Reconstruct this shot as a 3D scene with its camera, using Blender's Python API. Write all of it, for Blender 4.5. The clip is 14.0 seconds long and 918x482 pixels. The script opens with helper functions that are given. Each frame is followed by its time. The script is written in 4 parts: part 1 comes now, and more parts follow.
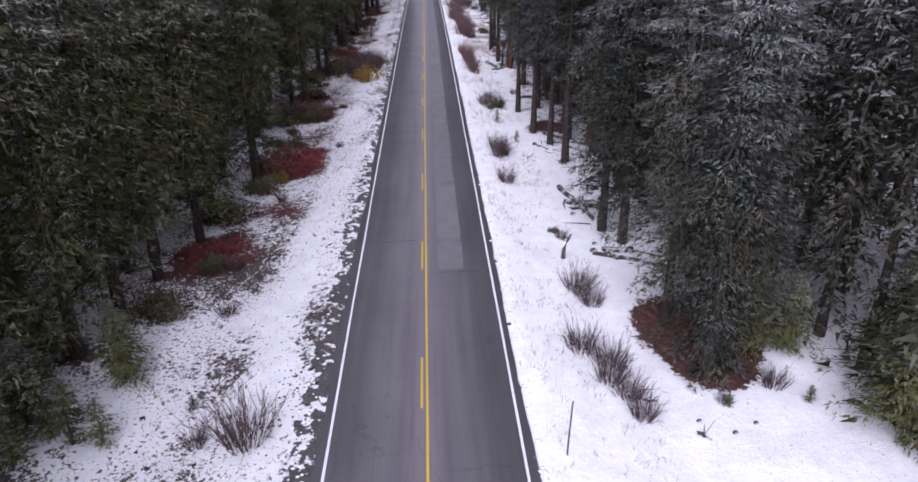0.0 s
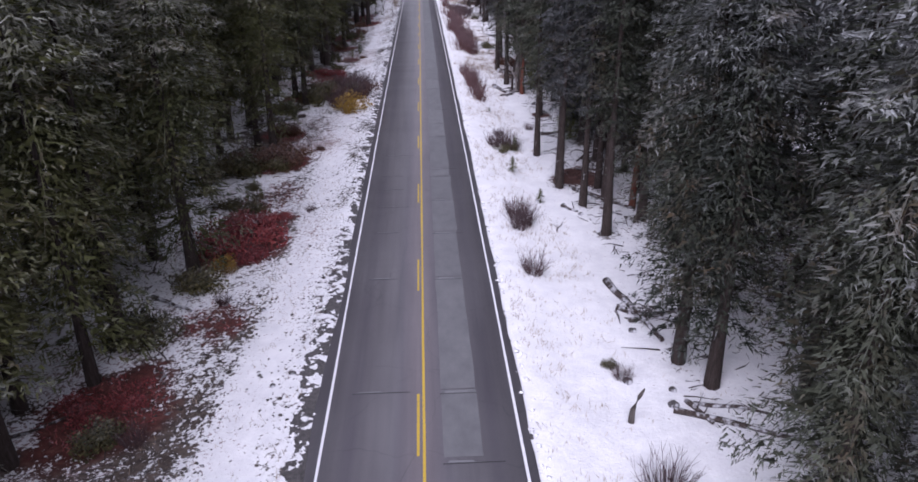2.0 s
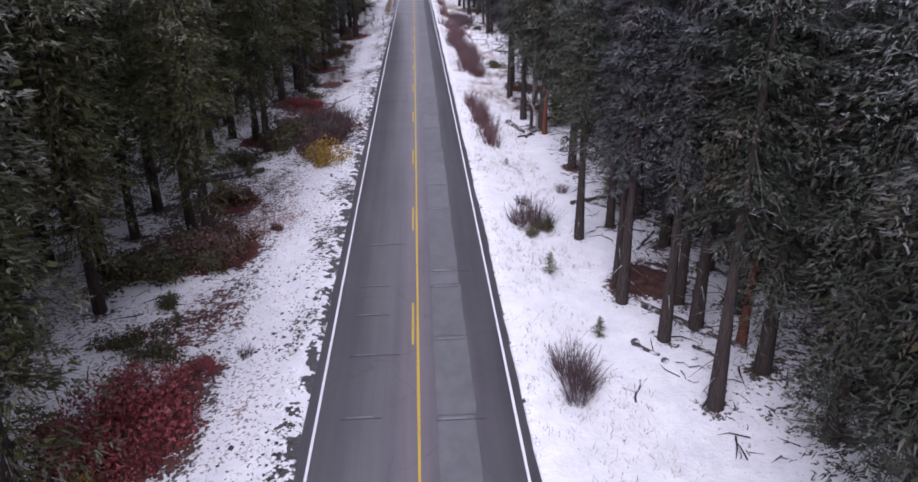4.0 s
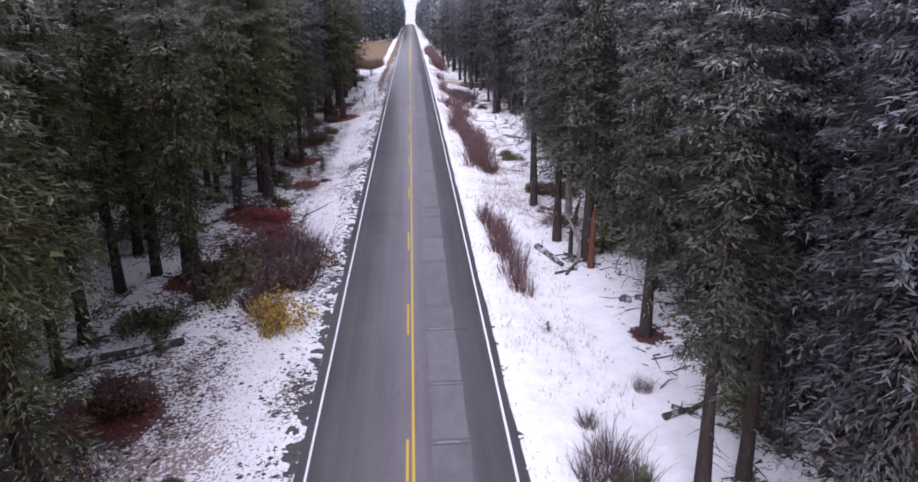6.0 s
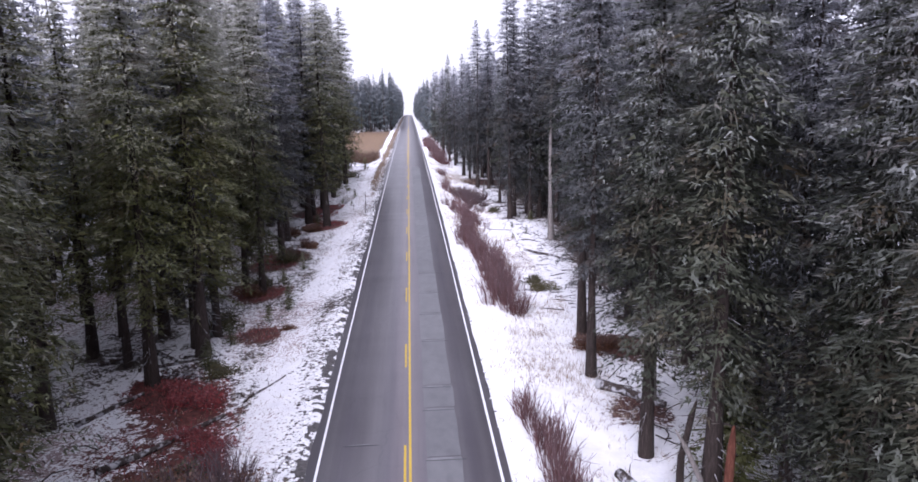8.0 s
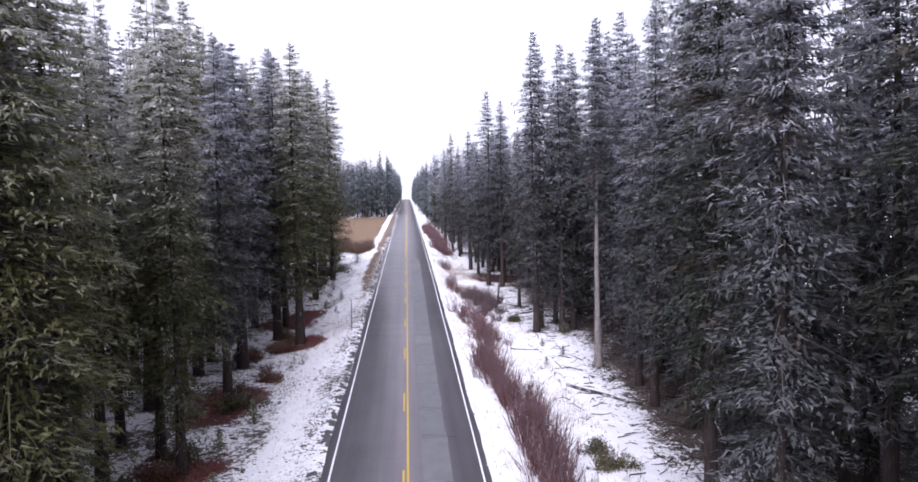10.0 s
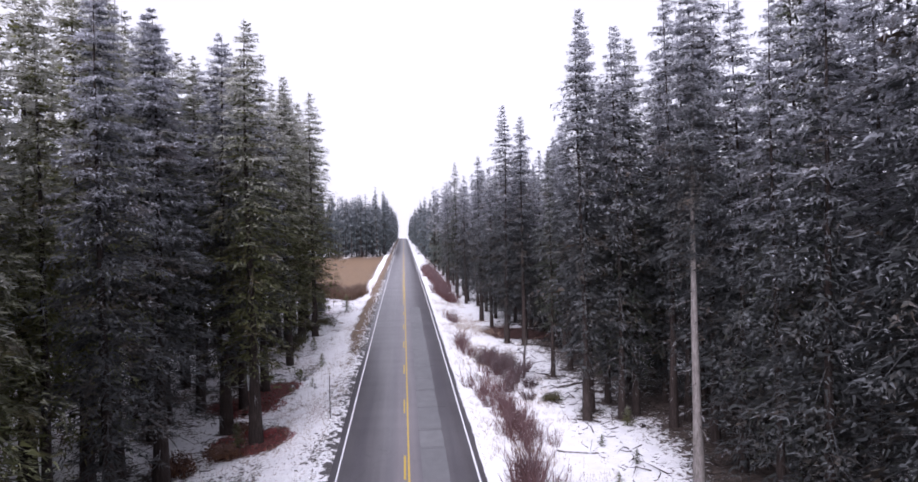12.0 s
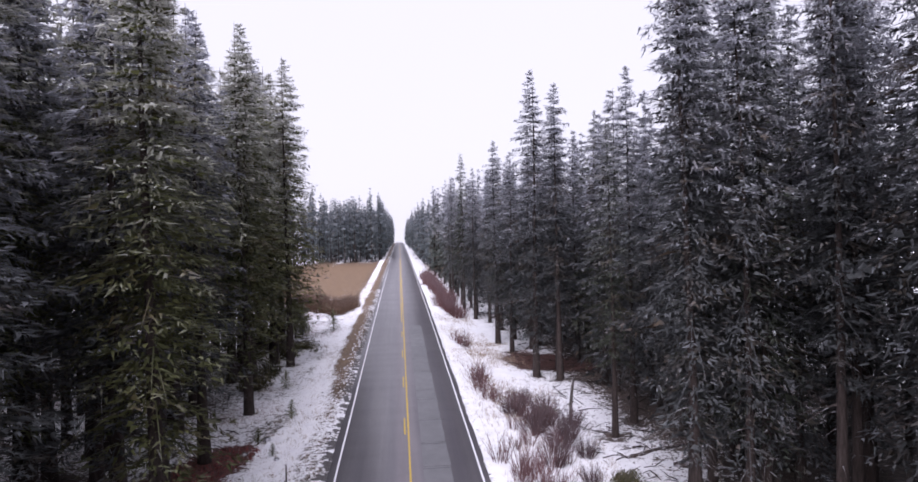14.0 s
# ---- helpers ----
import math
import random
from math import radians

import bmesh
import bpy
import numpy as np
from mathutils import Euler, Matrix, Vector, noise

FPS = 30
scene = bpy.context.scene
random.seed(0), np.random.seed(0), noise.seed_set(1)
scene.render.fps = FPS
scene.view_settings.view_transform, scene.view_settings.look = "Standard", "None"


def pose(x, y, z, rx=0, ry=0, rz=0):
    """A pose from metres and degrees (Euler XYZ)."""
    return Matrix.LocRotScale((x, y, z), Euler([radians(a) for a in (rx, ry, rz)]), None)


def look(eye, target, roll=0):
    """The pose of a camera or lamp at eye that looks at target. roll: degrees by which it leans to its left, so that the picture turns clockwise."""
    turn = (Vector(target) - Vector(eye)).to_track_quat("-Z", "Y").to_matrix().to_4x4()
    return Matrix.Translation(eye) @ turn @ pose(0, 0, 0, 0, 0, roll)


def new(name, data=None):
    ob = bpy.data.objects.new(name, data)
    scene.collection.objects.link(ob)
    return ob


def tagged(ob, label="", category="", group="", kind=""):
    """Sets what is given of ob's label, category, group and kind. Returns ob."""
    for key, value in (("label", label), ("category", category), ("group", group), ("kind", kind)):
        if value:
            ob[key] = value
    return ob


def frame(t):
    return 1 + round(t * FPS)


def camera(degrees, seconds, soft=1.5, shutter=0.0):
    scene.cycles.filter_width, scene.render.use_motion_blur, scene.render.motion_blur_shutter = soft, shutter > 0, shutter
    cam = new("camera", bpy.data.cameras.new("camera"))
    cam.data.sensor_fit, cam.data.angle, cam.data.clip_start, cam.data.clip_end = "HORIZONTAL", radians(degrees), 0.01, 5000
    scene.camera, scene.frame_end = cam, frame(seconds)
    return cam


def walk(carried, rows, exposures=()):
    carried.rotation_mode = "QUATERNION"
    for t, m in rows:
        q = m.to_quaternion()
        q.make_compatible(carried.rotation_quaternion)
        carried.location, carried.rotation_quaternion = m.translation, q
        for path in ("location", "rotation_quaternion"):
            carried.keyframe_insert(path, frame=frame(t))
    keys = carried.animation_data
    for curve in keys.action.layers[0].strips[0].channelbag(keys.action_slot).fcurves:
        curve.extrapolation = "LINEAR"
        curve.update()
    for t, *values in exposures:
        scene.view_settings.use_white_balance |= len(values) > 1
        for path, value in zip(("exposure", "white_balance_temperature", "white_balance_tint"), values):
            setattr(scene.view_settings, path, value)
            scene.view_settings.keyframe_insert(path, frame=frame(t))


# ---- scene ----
# the drone's flight: level, some 18.6 m over the start of the road
cam = camera(66.4, 14.0, soft=1.65)
METRES, EYE, TILT, LEAN, TURN = 127.579, 18.613, 2.249, -0.059, -2.315
ROWS = [
    (0.0, 0.0, 0.0, 0.0, -0.33, -24.976, 0.72),
    (0.5, -0.0013, 0.0256, -0.0006, -0.41, -24.911, 0.74),
    (1.0, -0.0029, 0.0556, -0.0016, -0.5, -24.856, 0.73),
    (1.5, -0.004, 0.0877, -0.0028, -0.59, -24.792, 0.72),
    (2.0, -0.0051, 0.1217, -0.0039, -0.68, -24.767, 0.71),
    (4.5, -0.012, 0.3024, -0.011, -1.19, -24.533, 0.82),
    (5.0, -0.0135, 0.3398, -0.0125, -1.3, -23.144, 0.85),
    (5.5, -0.015, 0.3772, -0.0139, -1.38, -21.335, 0.82),
    (6.0, -0.0166, 0.4145, -0.0152, -1.47, -19.547, 0.85),
    (6.5, -0.0182, 0.4524, -0.0166, -1.55, -17.748, 0.85),
    (7.0, -0.0199, 0.49, -0.0183, -1.63, -15.959, 0.87),
    (7.5, -0.0217, 0.528, -0.0198, -1.7, -14.26, 0.9),
    (8.0, -0.0233, 0.5654, -0.0213, -1.75, -12.562, 0.98),
    (8.5, -0.0251, 0.603, -0.0223, -1.81, -10.873, 0.98),
    (9.0, -0.0268, 0.6401, -0.0231, -1.87, -9.174, 1.03),
    (11.5, -0.0358, 0.822, -0.0308, -2.18, -2.714, 1.19),
    (12.0, -0.0381, 0.8574, -0.0327, -2.28, -2.623, 1.26),
    (12.5, -0.0401, 0.8928, -0.0345, -2.36, -2.541, 1.3),
    (13.0, -0.0418, 0.9279, -0.0358, -2.43, -2.489, 1.33),
    (13.5, -0.0438, 0.963, -0.0373, -2.53, -2.387, 1.36),
    (14.0, -0.0457, 0.9982, -0.0387, -2.61, -2.305, 1.41),
]
walk(cam, [(t, pose(0.498, 0, EYE, TILT, LEAN, TURN) @ pose(METRES * x, METRES * y, METRES * z, 90 + pitch, roll, yaw)) for t, x, y, z, yaw, pitch, roll in ROWS],
     exposures=[(0.0, 0.68, 5700, 28), (5.0, 0.88, 5700, 28), (8.8, 1.28, 5700, 27), (11.5, 1.13, 5830, 26), (14.0, 0.99, 5900, 27)])

# ---- sky and light: bright, even overcast ----
world = bpy.data.worlds.new("overcast_sky")
scene.world = world
world.use_nodes = True
wn, wl = world.node_tree.nodes, world.node_tree.links
wn.clear()
sky = wn.new("ShaderNodeTexSky")
sky.sky_type, sky.sun_disc = "NISHITA", False
sky.sun_elevation, sky.sun_rotation = radians(39), radians(-160)
sky.air_density, sky.dust_density = 1.0, 4.0
cloud = wn.new("ShaderNodeMixRGB")
cloud.inputs["Fac"].default_value = 0.9
cloud.inputs["Color2"].default_value = (10.45, 10.45, 10.35, 1)
wl.new(sky.outputs["Color"], cloud.inputs["Color1"])
bg = wn.new("ShaderNodeBackground")
bg.inputs["Strength"].default_value = 0.05
wl.new(cloud.outputs["Color"], bg.inputs["Color"])
wo = wn.new("ShaderNodeOutputWorld")
wl.new(bg.outputs["Background"], wo.inputs["Surface"])
sun_data = bpy.data.lights.new("sun", "SUN")
sun_data.energy, sun_data.angle, sun_data.color = 2.7, radians(55), (1.0, 0.98, 0.95)
sun = new("sun", sun_data)
sun.matrix_world = look((-20, 35, 48), (0, 90, 0))


# ---- materials ----
def material(name, rough=0.8):
    m = bpy.data.materials.new(name)
    m.use_nodes = True
    n, l = m.node_tree.nodes, m.node_tree.links
    b = n["Principled BSDF"]
    b.inputs["Roughness"].default_value = rough
    b.inputs["Specular IOR Level"].default_value = 0.25
    return m, n, l, b


def coords(n, scale=(1, 1, 1), l=None, space="Object"):
    tc, mp = n.new("ShaderNodeTexCoord"), n.new("ShaderNodeMapping")
    mp.inputs["Scale"].default_value = scale
    l.new(tc.outputs[space], mp.inputs["Vector"])
    return mp.outputs["Vector"]


def noise_at(n, l, vec, scale, detail=4, rough=0.6):
    t = n.new("ShaderNodeTexNoise")
    t.inputs["Scale"].default_value, t.inputs["Detail"].default_value, t.inputs["Roughness"].default_value = scale, detail, rough
    l.new(vec, t.inputs["Vector"])
    return t.outputs["Fac"]


def ramp(n, l, fac, *stops):
    r = n.new("ShaderNodeValToRGB")
    e = r.color_ramp.elements
    while len(e) < len(stops):
        e.new(0.5)
    for el, (pos, col) in zip(e, stops):
        el.position, el.color = pos, (*col, 1)
    l.new(fac, r.inputs["Fac"])
    return r.outputs["Color"]


def mix(n, l, fac, a, b, kind="MIX"):
    m = n.new("ShaderNodeMixRGB")
    m.blend_type = kind
    for socket, v in (("Fac", fac), ("Color1", a), ("Color2", b)):
        if isinstance(v, (int, float)):
            m.inputs[socket].default_value = v
        elif isinstance(v, tuple):
            m.inputs[socket].default_value = (*v, 1)
        else:
            l.new(v, m.inputs[socket])
    return m.outputs["Color"]


def calc(n, l, op, a, b, clamp=False):
    m = n.new("ShaderNodeMath")
    m.operation, m.use_clamp = op, clamp
    for i, v in enumerate((a, b)):
        if isinstance(v, (int, float)):
            m.inputs[i].default_value = v
        else:
            l.new(v, m.inputs[i])
    return m.outputs[0]


def attribute(n, name):
    a = n.new("ShaderNodeAttribute")
    a.attribute_name = name
    return a.outputs["Fac"]


def relief(n, l, b, height, strength=0.4, distance=0.05):
    u = n.new("ShaderNodeBump")
    u.inputs["Strength"].default_value, u.inputs["Distance"].default_value = strength, distance
    l.new(height, u.inputs["Height"])
    l.new(u.outputs["Normal"], b.inputs["Normal"])


def asphalt_material():
    m, n, l, b = material("asphalt", 0.45)
    b.inputs["Specular IOR Level"].default_value = 0.65
    v = coords(n, (1, 1, 1), l)
    stripes = coords(n, (1.9, 0.02, 1), l)
    blotch = coords(n, (0.5, 0.12, 1), l)
    base = ramp(n, l, noise_at(n, l, stripes, 1.6, 3), (0.3, (0.08, 0.076, 0.086)), (0.5, (0.112, 0.108, 0.117)), (0.7, (0.142, 0.138, 0.146)))
    base = mix(n, l, 0.5, base, ramp(n, l, noise_at(n, l, blotch, 1.2, 5), (0.32, (0.09, 0.085, 0.094)), (0.68, (0.136, 0.131, 0.139))))
    sep = n.new("ShaderNodeSeparateXYZ")
    l.new(v, sep.inputs[0])
    # oily wheel tracks and brownish stains, uneven along the lanes
    ax = calc(n, l, "ABSOLUTE", sep.outputs["X"], 0)
    tr = calc(n, l, "ABSOLUTE", calc(n, l, "SUBTRACT", calc(n, l, "ABSOLUTE", calc(n, l, "SUBTRACT", ax, 1.75), 0), 0.95), 0)
    track = ramp(n, l, tr, (0.05, (0.86, 0.84, 0.88)), (0.5, (1.06, 1.05, 1.04)))
    base = mix(n, l, ramp(n, l, noise_at(n, l, blotch, 0.5, 2), (0.35, (0.35, 0.35, 0.35)), (0.6, (1, 1, 1))), base, track, "MULTIPLY")
    middle = ramp(n, l, ax, (0.3, (1.05, 0.95, 0.95)), (1.0, (1, 1, 1)))
    base = mix(n, l, 0.9, base, middle, "MULTIPLY")
    rim = ramp(n, l, calc(n, l, "MULTIPLY", ax, 0.2), (0.6, (1, 1, 1)), (0.74, (0.8, 0.8, 0.82)))
    base = mix(n, l, 0.8, base, rim, "MULTIPLY")
    # fine cracks
    crack = n.new("ShaderNodeTexVoronoi")
    crack.feature = "DISTANCE_TO_EDGE"
    crack.inputs["Scale"].default_value = 0.28
    wob = n.new("ShaderNodeVectorMath")
    wob.operation = "ADD"
    nz = n.new("ShaderNodeTexNoise")
    nz.inputs["Scale"].default_value = 0.8
    l.new(v, nz.inputs["Vector"])
    l.new(v, wob.inputs[0])
    l.new(nz.outputs["Color"], wob.inputs[1])
    l.new(wob.outputs[0], crack.inputs["Vector"])
    base = mix(n, l, ramp(n, l, crack.outputs["Distance"], (0.0, (0.45, 0.45, 0.45)), (0.006, (0, 0, 0))), base, (0.035, 0.035, 0.04))
    grit = noise_at(n, l, v, 60, 3, 0.7)
    base = mix(n, l, 0.5, base, ramp(n, l, grit, (0.35, (0.65, 0.65, 0.65)), (0.65, (1.3, 1.3, 1.3))), "MULTIPLY")
    l.new(base, b.inputs["Base Color"])
    relief(n, l, b, grit, 0.16, 0.01)
    return m


def patch_material():
    m, n, l, b = material("asphalt_patch", 0.55)
    b.inputs["Specular IOR Level"].default_value = 0.5
    v = coords(n, (1, 0.6, 1), l)
    oi = n.new("ShaderNodeObjectInfo")
    base = ramp(n, l, noise_at(n, l, v, 1.5, 5), (0.3, (0.102, 0.102, 0.108)), (0.7, (0.142, 0.142, 0.147)))
    base = mix(n, l, 0.5, base, ramp(n, l, oi.outputs["Random"], (0, (0.82, 0.82, 0.84)), (1, (1.14, 1.14, 1.14))), "MULTIPLY")
    grit = noise_at(n, l, v, 60, 3, 0.7)
    l.new(mix(n, l, 0.4, base, ramp(n, l, grit, (0.35, (0.7, 0.7, 0.7)), (0.65, (1.25, 1.25, 1.25))), "MULTIPLY"), b.inputs["Base Color"])
    relief(n, l, b, grit, 0.16, 0.01)
    return m


def paint_material(name, colour, worn):
    m, n, l, b = material(name, 0.55)
    v = coords(n, (1, 1, 1), l)
    w = noise_at(n, l, v, 9, 6, 0.75)
    w2 = noise_at(n, l, v, 0.7, 2)
    wear = calc(n, l, "ADD", w, calc(n, l, "MULTIPLY", w2, 0.25))
    l.new(ramp(n, l, wear, (0.42, worn), (0.56, colour), (0.9, tuple(c * 0.9 for c in colour))), b.inputs["Base Color"])
    return m


def ground_material():
    m, n, l, b = material("snowy_ground", 0.7)
    v = coords(n, (1, 1, 1), l)
    bare, red, meadow, leaves = (attribute(n, k) for k in ("bare", "red", "meadow", "leaves"))
    fine, mid, big = noise_at(n, l, v, 3.0, 4, 0.6), noise_at(n, l, v, 1.1, 5, 0.65), noise_at(n, l, v, 0.22, 3)
    specks = noise_at(n, l, v, 6.5, 5, 0.65)
    snow = ramp(n, l, mid, (0.3, (0.66, 0.66, 0.685)), (0.7, (0.8, 0.8, 0.81)))
    soil = ramp(n, l, fine, (0.3, (0.022, 0.017, 0.015)), (0.5, (0.055, 0.042, 0.036)), (0.72, (0.125, 0.1, 0.085)))
    soil = mix(n, l, red, soil, ramp(n, l, fine, (0.3, (0.035, 0.012, 0.01)), (0.6, (0.095, 0.027, 0.022)), (0.8, (0.19, 0.085, 0.07))))
    grass = ramp(n, l, mid, (0.3, (0.1, 0.06, 0.035)), (0.7, (0.2, 0.13, 0.073)))
    soil = mix(n, l, meadow, soil, grass)
    # how much of the ground shows through
    grain = calc(n, l, "ADD", calc(n, l, "ADD", calc(n, l, "MULTIPLY", fine, 0.3), calc(n, l, "MULTIPLY", specks, 0.36)), calc(n, l, "ADD", calc(n, l, "MULTIPLY", mid, 0.24), calc(n, l, "MULTIPLY", big, 0.1)))
    cover = calc(n, l, "ADD", grain, calc(n, l, "SUBTRACT", bare, 0.5))
    show = ramp(n, l, cover, (0.55, (0, 0, 0)), (0.585, (1, 1, 1)))
    # islands of bare gravel beside the tarmac
    isle = calc(n, l, "ADD", noise_at(n, l, v, 1.5, 3, 0.55), calc(n, l, "MULTIPLY", calc(n, l, "SUBTRACT", attribute(n, "shoulder"), 1.0), 0.38))
    isle = ramp(n, l, isle, (0.475, (0, 0, 0)), (0.49, (1, 1, 1)))
    pebbles = ramp(n, l, specks, (0.3, (0.045, 0.042, 0.043)), (0.7, (0.12, 0.112, 0.112)))
    # small leaves and needles on the snow
    sp = calc(n, l, "GREATER_THAN", calc(n, l, "ADD", specks, calc(n, l, "MULTIPLY", calc(n, l, "MULTIPLY", leaves, mid), 0.36)), 0.705)
    col = mix(n, l, show, mix(n, l, calc(n, l, "MULTIPLY", sp, 0.8), snow, (0.16, 0.08, 0.073)), soil)
    l.new(mix(n, l, isle, col, pebbles), b.inputs["Base Color"])
    relief(n, l, b, calc(n, l, "SUBTRACT", grain, calc(n, l, "MULTIPLY", show, 0.3)), 0.8, 0.15)
    return m


def needle_material(name, dark, light, frost_amount, rime=(0.6, 0.6, 0.68), tips=1.0):
    m, n, l, b = material(name, 0.8)
    b.inputs["Specular IOR Level"].default_value = 0.12
    v = coords(n, (1, 1, 1), l, "Object")
    oi = n.new("ShaderNodeObjectInfo")
    tone = calc(n, l, "ADD", calc(n, l, "MULTIPLY", noise_at(n, l, v, 0.9, 4), 0.75), calc(n, l, "MULTIPLY", oi.outputs["Random"], 0.25))
    green = ramp(n, l, tone, (0.3, dark), (0.58, light), (0.8, tuple(c * 1.3 for c in light)))
    brown = ramp(n, l, noise_at(n, l, v, 0.5, 3), (0.52, (0, 0, 0)), (0.68, (0.7, 0.7, 0.7)))
    green = mix(n, l, brown, green, (0.105, 0.07, 0.042))
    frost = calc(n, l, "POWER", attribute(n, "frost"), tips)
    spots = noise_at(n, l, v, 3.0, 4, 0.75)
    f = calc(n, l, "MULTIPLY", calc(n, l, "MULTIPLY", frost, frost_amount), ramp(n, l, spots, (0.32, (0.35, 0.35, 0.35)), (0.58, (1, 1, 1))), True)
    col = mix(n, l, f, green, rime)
    l.new(col, b.inputs["Base Color"])
    # some light passes through the sprays
    thin, both = n.new("ShaderNodeBsdfTranslucent"), n.new("ShaderNodeMixShader")
    both.inputs["Fac"].default_value = 0.28
    l.new(col, thin.inputs["Color"])
    l.new(b.outputs["BSDF"], both.inputs[1])
    l.new(thin.outputs["BSDF"], both.inputs[2])
    l.new(both.outputs["Shader"], n["Material Output"].inputs["Surface"])
    return m


def bark_material(name, a, b_, c, frosted=0.0):
    m, n, l, b = material(name, 0.9)
    v = coords(n, (6, 6, 0.9), l)
    t = noise_at(n, l, v, 2.2, 6, 0.7)
    col = ramp(n, l, t, (0.3, a), (0.5, b_), (0.72, c))
    if frosted:
        col = mix(n, l, ramp(n, l, noise_at(n, l, coords(n, (1, 1, 1), l), 2.5, 4), (0.5, (0, 0, 0)), (0.62, (frosted, frosted, frosted))), col, (0.8, 0.81, 0.86))
    l.new(col, b.inputs["Base Color"])
    relief(n, l, b, t, 0.8, 0.04)
    return m


def leaf_material(name, a, b_, c, frost=0.35):
    m, n, l, b = material(name, 0.75)
    g = n.new("ShaderNodeNewGeometry")
    oi = n.new("ShaderNodeObjectInfo")
    tone = calc(n, l, "ADD", calc(n, l, "MULTIPLY", g.outputs["Random Per Island"], 0.7), calc(n, l, "MULTIPLY", oi.outputs["Random"], 0.3))
    col = ramp(n, l, tone, (0.1, a), (0.5, b_), (0.9, c))
    fr = calc(n, l, "MULTIPLY", attribute(n, "frost"), frost)
    l.new(mix(n, l, fr, col, (0.7, 0.7, 0.75)), b.inputs["Base Color"])
    return m


ASPHALT, PATCH = asphalt_material(), patch_material()
# two colours for the road bumps: painted sheen on top, painted shade beside it
BUMP_SHEEN = paint_material("bump_sheen", (0.19, 0.19, 0.2), (0.1, 0.1, 0.107))
SHADED_CRACK = paint_material("shaded_crack", (0.05, 0.05, 0.054), (0.1, 0.098, 0.104))
WHITE = paint_material("white_paint", (0.68, 0.68, 0.7), (0.28, 0.28, 0.3))
YELLOW = paint_material("yellow_paint", (0.5, 0.345, 0.045), (0.22, 0.17, 0.07))
GROUND = ground_material()
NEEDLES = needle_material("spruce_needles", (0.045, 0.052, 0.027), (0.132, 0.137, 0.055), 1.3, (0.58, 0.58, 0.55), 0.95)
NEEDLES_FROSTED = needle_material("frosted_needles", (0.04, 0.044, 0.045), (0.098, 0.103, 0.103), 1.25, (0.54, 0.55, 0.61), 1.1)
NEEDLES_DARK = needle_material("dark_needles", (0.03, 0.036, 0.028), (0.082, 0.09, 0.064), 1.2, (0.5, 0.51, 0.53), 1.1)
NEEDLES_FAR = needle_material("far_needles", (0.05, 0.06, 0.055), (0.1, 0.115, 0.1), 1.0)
# distance haze is put into this pale blue-grey base; the frost is slight
NEEDLES_HAZED = needle_material("hazed_needles", (0.12, 0.142, 0.15), (0.165, 0.19, 0.198), 0.3)
BARK = bark_material("spruce_bark", (0.015, 0.011, 0.01), (0.034, 0.025, 0.022), (0.066, 0.052, 0.048))
PALE_BARK = bark_material("pale_bark", (0.09, 0.08, 0.075), (0.19, 0.17, 0.16), (0.3, 0.28, 0.27))
TWIG = bark_material("dead_twigs", (0.03, 0.024, 0.022), (0.07, 0.055, 0.05), (0.14, 0.12, 0.115), 0.4)
LOG = bark_material("log_bark", (0.02, 0.015, 0.014), (0.05, 0.038, 0.034), (0.11, 0.09, 0.082), 0.55)
RAW_WOOD = bark_material("raw_wood", (0.05, 0.018, 0.012), (0.1, 0.034, 0.022), (0.17, 0.075, 0.05))
WILLOW = leaf_material("willow_stems", (0.066, 0.029, 0.03), (0.115, 0.05, 0.05), (0.185, 0.1, 0.098), 0.3)
THICKET = leaf_material("thicket_stems", (0.08, 0.045, 0.03), (0.13, 0.078, 0.05), (0.2, 0.13, 0.09), 0.15)
SHRUB = leaf_material("shrub_stems", (0.042, 0.022, 0.026), (0.078, 0.045, 0.048), (0.14, 0.098, 0.098), 0.25)
RED_LEAF = leaf_material("red_leaves", (0.08, 0.016, 0.018), (0.18, 0.028, 0.032), (0.26, 0.065, 0.058), 0.25)
RUST_LEAF = leaf_material("rust_leaves", (0.035, 0.016, 0.01), (0.085, 0.035, 0.02), (0.14, 0.07, 0.035), 0.25)
OLIVE_LEAF = leaf_material("olive_leaves", (0.025, 0.026, 0.012), (0.06, 0.055, 0.022), (0.12, 0.1, 0.04), 0.25)
YELLOW_LEAF = leaf_material("yellow_leaves", (0.14, 0.08, 0.016), (0.27, 0.165, 0.028), (0.4, 0.26, 0.045), 0.1)
DRY_GRASS = leaf_material("dry_grass", (0.14, 0.095, 0.06), (0.26, 0.19, 0.12), (0.38, 0.3, 0.2), 0.3)
STONE = bark_material("stone", (0.03, 0.028, 0.028), (0.07, 0.065, 0.065), (0.14, 0.13, 0.13), 0.6)
POST = bark_material("post_wood", (0.035, 0.03, 0.028), (0.07, 0.06, 0.055), (0.12, 0.1, 0.095))
SNOW, sn, sl, sb = material("packed_snow", 0.65)
sl.new(ramp(sn, sl, noise_at(sn, sl, coords(sn, (1, 1, 1), sl), 3, 4), (0.3, (0.78, 0.78, 0.81)), (0.7, (0.88, 0.88, 0.89))), sb.inputs["Base Color"])
LITTER_SHADE = bark_material("leaf_litter", (0.022, 0.018, 0.017), (0.05, 0.042, 0.038), (0.1, 0.08, 0.07), 0.3)

